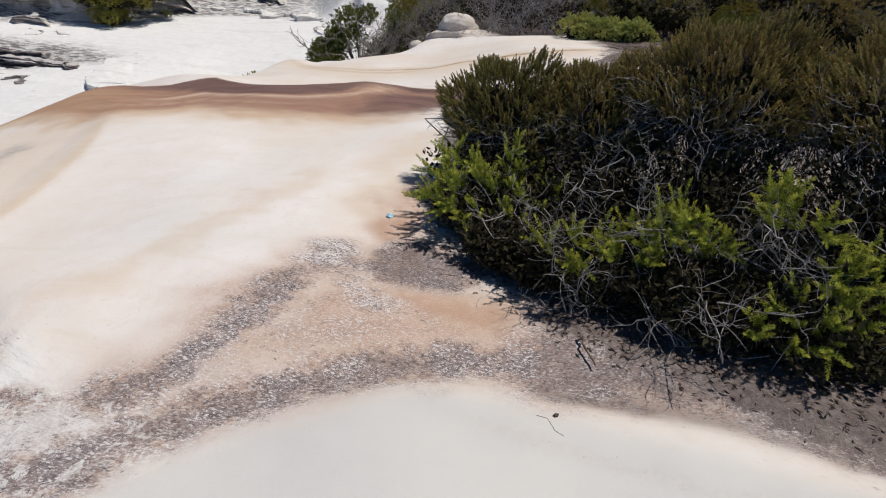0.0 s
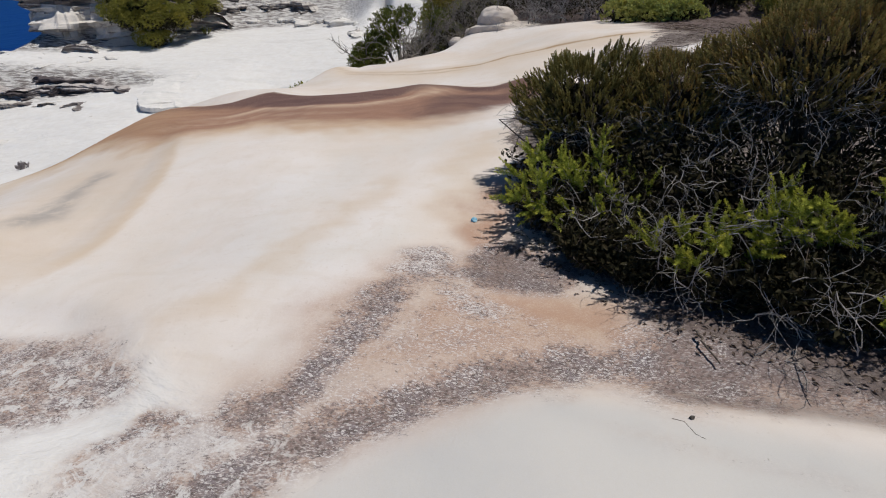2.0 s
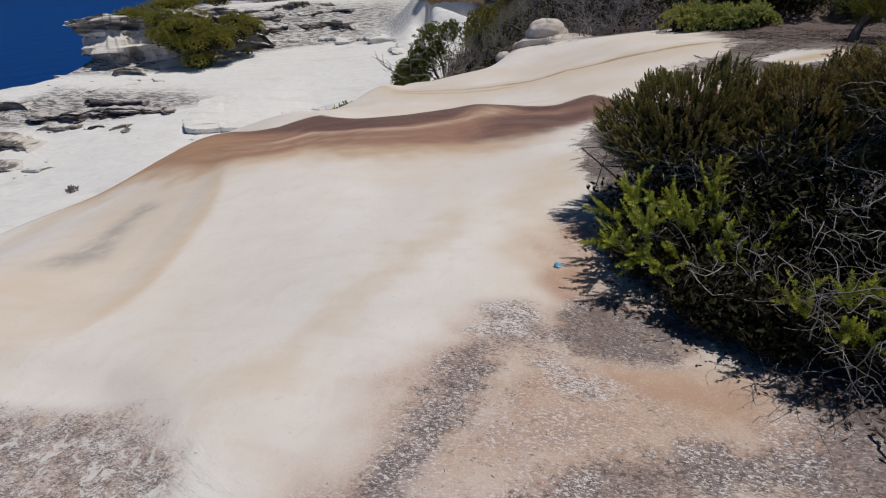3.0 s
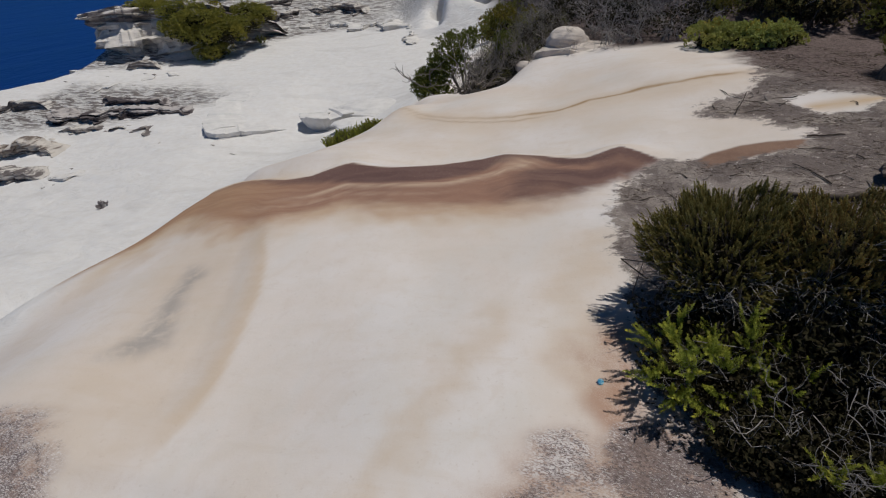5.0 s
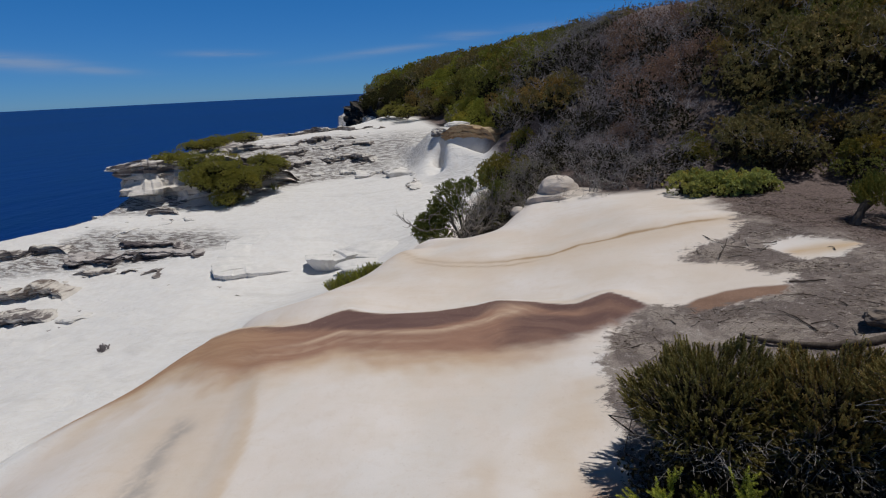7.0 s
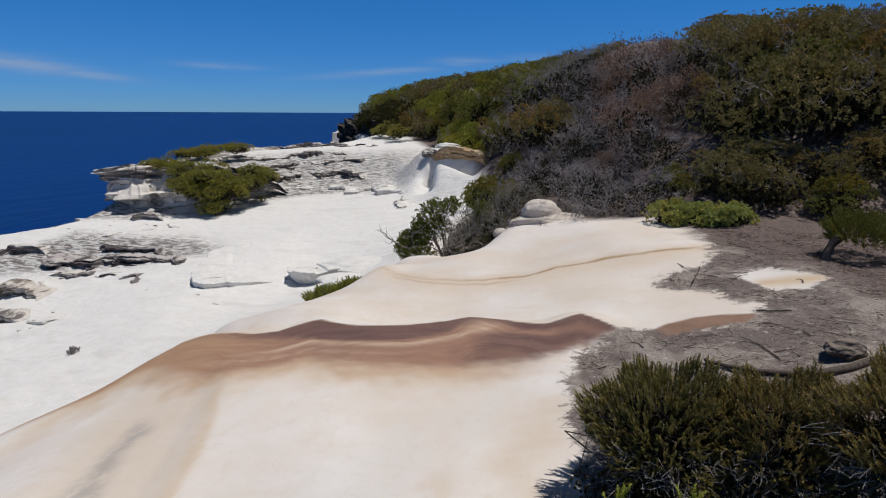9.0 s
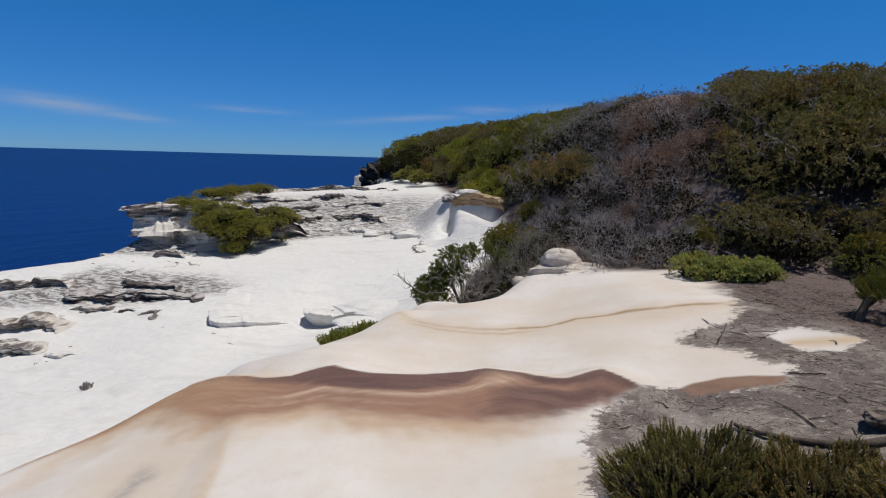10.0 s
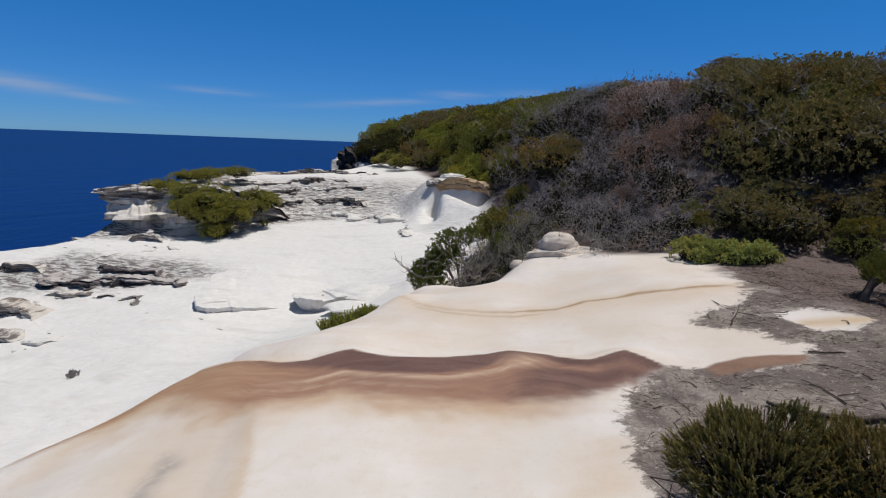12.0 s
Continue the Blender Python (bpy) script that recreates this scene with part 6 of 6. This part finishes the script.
rng = np.random.default_rng(155)
for k, (x, y, z) in enumerate(((-0.3, 12.35, 0.5), (0.25, 12.2, 0.55), (0.7, 12.1, 0.6), (0.0, 13.0, 0.9), (0.6, 12.9, 1.0), (1.1, 12.3, 0.8), (-1.6, 12.55, 0.0), (-2.0, 12.75, -0.1), (-1.3, 12.8, 0.3), (-2.3, 12.9, 0.0))):
    starts = [(rng.normal() * 0.22, rng.normal() * 0.12, rng.normal() * 0.08) for _ in range(6)]
    bare_twigs("dead_branches", (x, y, high(x, y) + 0.08), starts, "crooked dead grey branches at the scrub edge", 700 + k, 0.5, 3, 0.011, TWIG if k < 6 else DEADWOOD, (-0.1, -0.5, 0.55), wild=0.6)


def sedge(name, x, y, long, wide, tall, count, label, seed, turn=0.0, material=None, z=None):
    """A clump of upright strap leaves."""
    rng = np.random.default_rng(seed)
    ob = thing(name, Matrix.Translation((x, y, high(x, y) if z is None else z)) @ Matrix.Rotation(turn, 4, "Z"), label, "plant")
    at = np.stack([rng.uniform(-long, long, count), rng.normal(size=count) * wide, np.zeros(count)], 1)
    way = unit(np.stack([rng.normal(size=count) * 0.35, rng.normal(size=count) * 0.35, np.ones(count)], 1))
    v, f, _ = shoots(at, way, rng.uniform(0.5, 1.0, count) * tall, 26, 0.06, 0.008, 0.45, rng)
    part("foliage", mesh(name + "_foliage", v, f, material or SHOOT_LEAF), ob)
    v, f = tubes([wander(a, w, tall * 0.8, 3, 0.1, rng) for a, w in zip(at, way)], [(0.006, 0.003)] * count, 4)
    part("stalk_mass", mesh(name + "_stalks", v, f, BARK), ob)
    return ob


for k, (x, y) in enumerate(((-4.84, 9.92), (-4.69, 9.95), (-4.53, 9.98), (-4.37, 10.02), (-4.21, 10.05), (-4.06, 10.08))):
    sedge("green_succulent", x, y, 0.10, 0.07, (0.34, 0.33, 0.30, 0.29, 0.27, 0.24)[k], 46, "clump of upright bright green leaves at the slab edge", 151 + 20 * k, 0.3 * k, BRIGHT_LEAF)
sedge("grass_tuft", -9.95, 9.3, 0.08, 0.06, 0.13, 20, "small dry grey-green tuft on white rock", 152, 0, DEAD_TWIG)
sedge("grass_tuft", -12.9, 21.6, 0.1, 0.1, 0.35, 14, "small green sprig below the terrace", 153, 0, LEDGE_LEAF)

# ---- dead wood ----
def fallen(name, points, r0, r1, label, seed, material=None, category="stick", group=""):
    rng = np.random.default_rng(seed)
    pts = []
    for (ax, ay, az), (bx, by, bz) in zip(points, points[1:]):
        for k in range(4):
            t = k / 4
            j = rng.normal(size=3) * r0 * 0.5
            pts.append((ax + (bx - ax) * t + j[0], ay + (by - ay) * t + j[1], az + (bz - az) * t + abs(j[2])))
    pts.append(points[-1])
    v, f = tubes([pts], [(r0, r1)], 8)
    v = v + rng.normal(size=v.shape) * r0 * 0.08
    return tagged(new(name, mesh(name, v, f, material or DEADWOOD, True)), label, category, group)


def ground_line(points, lift):
    return [(x, y, high(x, y) + lift) for x, y in points]


fallen("log", ground_line(((0.95, 5.62), (1.15, 5.45), (1.45, 5.34), (1.8, 5.33), (2.4, 5.6)), 0.025), 0.016, 0.034, "weathered dark fallen branch on pale litter", 161, BARK, "log")
round_rock("stump", (1.98, 5.62, high(1.98, 5.62) + 0.05), (0.17, 0.11, 0.1), 20, 162, loose_rock_material("old_wood", (0.24, 0.20, 0.17), (0.09, 0.075, 0.065), 0.05), "broken weathered tree stump in dry litter", 0.35, "stump")
fallen("stick", ground_line(((1.36, 6.05), (1.46, 5.85), (1.52, 5.6)), 0.012), 0.004, 0.007, "dark dry stick lying on pale litter", 163, BARK, "stick", "fallen sticks")
fallen("stick", ground_line(((1.62, 6.64), (1.75, 6.6), (1.92, 6.58)), 0.01), 0.009, 0.006, "dark dry stick lying on pale litter", 164, BARK, "stick", "fallen sticks")
fallen("stick", [(1.2, 7.6, high(1.2, 7.6) + 0.02), (1.27, 7.72, high(1.2, 7.6) + 0.1), (1.33, 7.85, high(1.2, 7.6) + 0.2)], 0.008, 0.004, "dark dry stick lying on pale litter", 165, BARK, "stick", "fallen sticks")
rng = np.random.default_rng(170)
for k in range(46):
    x, y = (rng.uniform(0.0, 2.2), rng.uniform(5.2, 6.3)) if k < 18 else ((rng.uniform(1.0, 1.9), rng.uniform(7.6, 8.3)) if k < 30 else (rng.uniform(1.7, 4.5), rng.uniform(5.5, 9.5)))
    a, size = rng.uniform(0, 3.14), rng.uniform(0.08, 0.28)
    line = [(x, y), (x + math.cos(a) * size / 2 + rng.normal() * 0.02, y + math.sin(a) * size / 2 + rng.normal() * 0.02), (x + math.cos(a) * size, y + math.sin(a) * size)]
    fallen("stick", ground_line(line, 0.008), rng.uniform(0.003, 0.007), 0.002, "thin dry grey stick on pale litter", 180 + k, DEADWOOD if k % 2 else BARK, "stick", "fallen sticks")
bare_twigs("dead_branch", (1.3, 7.95, high(1.3, 7.95) + 0.02), [(0, 0, 0), (0.2, 0.05, 0)], "dead forked branch lying on dark litter", 230, 0.3, 2, 0.008, DEADWOOD, (0.2, 0.2, 0.25))
fallen("stick", ground_line(((0.83, 2.36), (0.84, 2.27), (0.88, 2.17)), 0.03), 0.006, 0.003, "thin dark twig standing out of grey litter", 240, BARK, "stick", "fallen sticks")


def leaning_tree(x, y):
    """A short dark leaning trunk under a low crown at the edge of the bare ground."""
    rng = np.random.default_rng(250)
    z = high(x, y)
    ob = thing("leaning_tree", (x, y, z), "low leaning tree with a dark trunk and olive crown", "tree")
    v, f = tubes([[(0, 0, -0.06), (0.03, 0.02, 0.07), (0.06, 0.03, 0.15), (0.09, 0.06, 0.23), (0.18, 0.1, 0.32)], [(0.06, 0.03, 0.15), (0.16, 0.08, 0.22), (0.3, 0.15, 0.32)]], [(0.06, 0.035), (0.03, 0.015)], 8)
    part("trunk", mesh("leaning_trunk", v, f, BARK, True), ob)
    at, way = dome_points(1300, (0.46, 0.2, 0.3), (0.42, 0.4, 0.2), rng, -0.6, 0.5)
    up = unit(way * 0.6 + (0, 0, 0.8) + rng.normal(size=way.shape) * 0.25)
    v, f, tip = shoots(at, up, rng.uniform(0.08, 0.16, len(at)), 16, 0.028, 0.005, 0.7, rng)
    part("crown", mesh("leaning_crown", v, f, TREE_LEAF, False, tip), ob)


leaning_tree(2.82, 8.3)

# ---- small things ----
def bottle_cap(x, y):
    bm = bmesh.new()
    bmesh.ops.create_cone(bm, cap_ends=True, segments=24, radius1=0.02, radius2=0.018, depth=0.014)
    bmesh.ops.bevel(bm, geom=[e for e in bm.edges if abs(e.verts[0].co.z - e.verts[1].co.z) < 1e-5 and e.verts[0].co.z > 0], offset=0.002, segments=2, affect="EDGES")
    me = bpy.data.meshes.new("bottle_cap")
    bm.to_mesh(me)
    bm.free()
    n = Nodes("blue_plastic", 0.35, 0.5)
    me.materials.append(n.done(n.mix(n.ramp(n.noise(60), 0.4, 0.6), (0.04, 0.27, 0.46), (0.28, 0.5, 0.6))))
    ob = new("bottle_cap", me)
    ob.matrix_world = pose(x, y, high(x, y) + 0.012, 38, 20, 10)
    tagged(ob, "blue plastic bottle cap lying by the shrub", "bottle cap")


bottle_cap(-0.27, 3.42)
# added dark rod, laid on the rock to draw its fine dark crack
fallen("twig", ground_line(((0.63, 1.83), (0.67, 1.82), (0.69, 1.755), (0.72, 1.73)), 0.0), 0.0012, 0.0008, "thin dark rod standing in for a crack in pale rock", 260, BARK, "twig")
# added black stone that draws the shadow of a small chip hole
round_rock("pebble", (0.70, 1.84, high(0.70, 1.84) + 0.004), (0.011, 0.008, 0.008), 40, 261, BLACK_ROCK, "near-black stone standing in for the shadow in a chip hole", 0.3, "pebble")


# ---- litter ----
def strewn(name, outline, count, size, width, material, label, seed, keep=None, lift=0.004):
    """Dry needles and flakes lying on the ground inside an outline."""
    rng = np.random.default_rng(seed)
    xs, ys = [p[0] for p in outline], [p[1] for p in outline]
    x, y = rng.uniform(min(xs), max(xs), count * 3), rng.uniform(min(ys), max(ys), count * 3)
    ok = rng.random(len(x)) < inside(x, y, outline, 0.15)
    if keep:
        ok &= rng.random(len(x)) < keep(x, y)
    x, y = x[ok][:count], y[ok][:count]
    a = rng.uniform(0, 6.28, len(x))
    way = np.stack([np.cos(a), np.sin(a), rng.normal(size=len(x)) * 0.12], 1)
    at = np.stack([x, y, ground(x, y) + lift], 1)
    v, f = leaves(at, unit(way), rng.uniform(0.5, 1.4, len(x)) * size, np.full(len(x), width), rng)
    return tagged(new(name, mesh(name, v, f, material)), label, "litter", kind="stuff")


STRAW = leaf_material("pale_straw", (0.30, 0.25, 0.20), (0.46, 0.40, 0.33), (0.2, 0.15, 0.12), 0.2, 0.1)
DARK_LITTER = leaf_material("dark_dry_leaf", (0.06, 0.045, 0.035), (0.12, 0.085, 0.065), (0.2, 0.15, 0.11), 0.2, 0.05)


def crusty(x, y):
    return np.clip(ground_masks(x, y)["lichen_and_shade"], 0, 1) ** 2


def matted(x, y):
    return ground_masks(x, y)["litter"] ** 3 * np.clip(0.45 + 0.7 * ripple(x, y, 0.3, 21) + 0.4 * ripple(x, y, 0.11, 23), 0.06, 1)


NEAR = ((-2.6, 0.9), (-2.6, 2.2), (-0.5, 3.1), (0.6, 3.2), (2.6, 2.6), (2.6, 1.3))
UNDER = ((0.0, 3.2), (0.3, 2.9), (0.75, 2.4), (1.3, 2.1), (2.3, 1.8), (2.8, 2.4), (1.5, 3.2), (0.3, 3.7))
BARE = ((-0.1, 4.7), (-0.15, 5.9), (0.4, 6.3), (1.6, 6.5), (1.4, 7.4), (0.95, 7.65), (0.95, 8.1), (1.7, 8.7), (2.0, 10.5), (6, 9.5), (7, 5.0), (2, 4.6))
strewn("needle_litter", NEAR, 1800, 0.016, 0.0014, STRAW, "pale dry needles on dark crusted rock", 300, crusty)
strewn("needle_litter", UNDER, 1500, 0.03, 0.0018, STRAW, "pale dry needles and twigs under the heath", 301)
strewn("leaf_litter", UNDER, 2600, 0.03, 0.006, DARK_LITTER, "dark fallen leaves under the heath", 302)
strewn("leaf_litter", BARE, 7000, 0.03, 0.004, DARK_LITTER, "brown fallen leaves and bark on bare ground", 303, matted)
strewn("twig_litter", BARE, 6500, 0.14, 0.0018, DARK_LITTER, "dark dry twigs strewn on bleached ground", 305, matted, 0.012)
strewn("needle_litter", BARE, 14000, 0.075, 0.0017, STRAW, "bleached dry twigs and straw on bare ground", 304, matted)
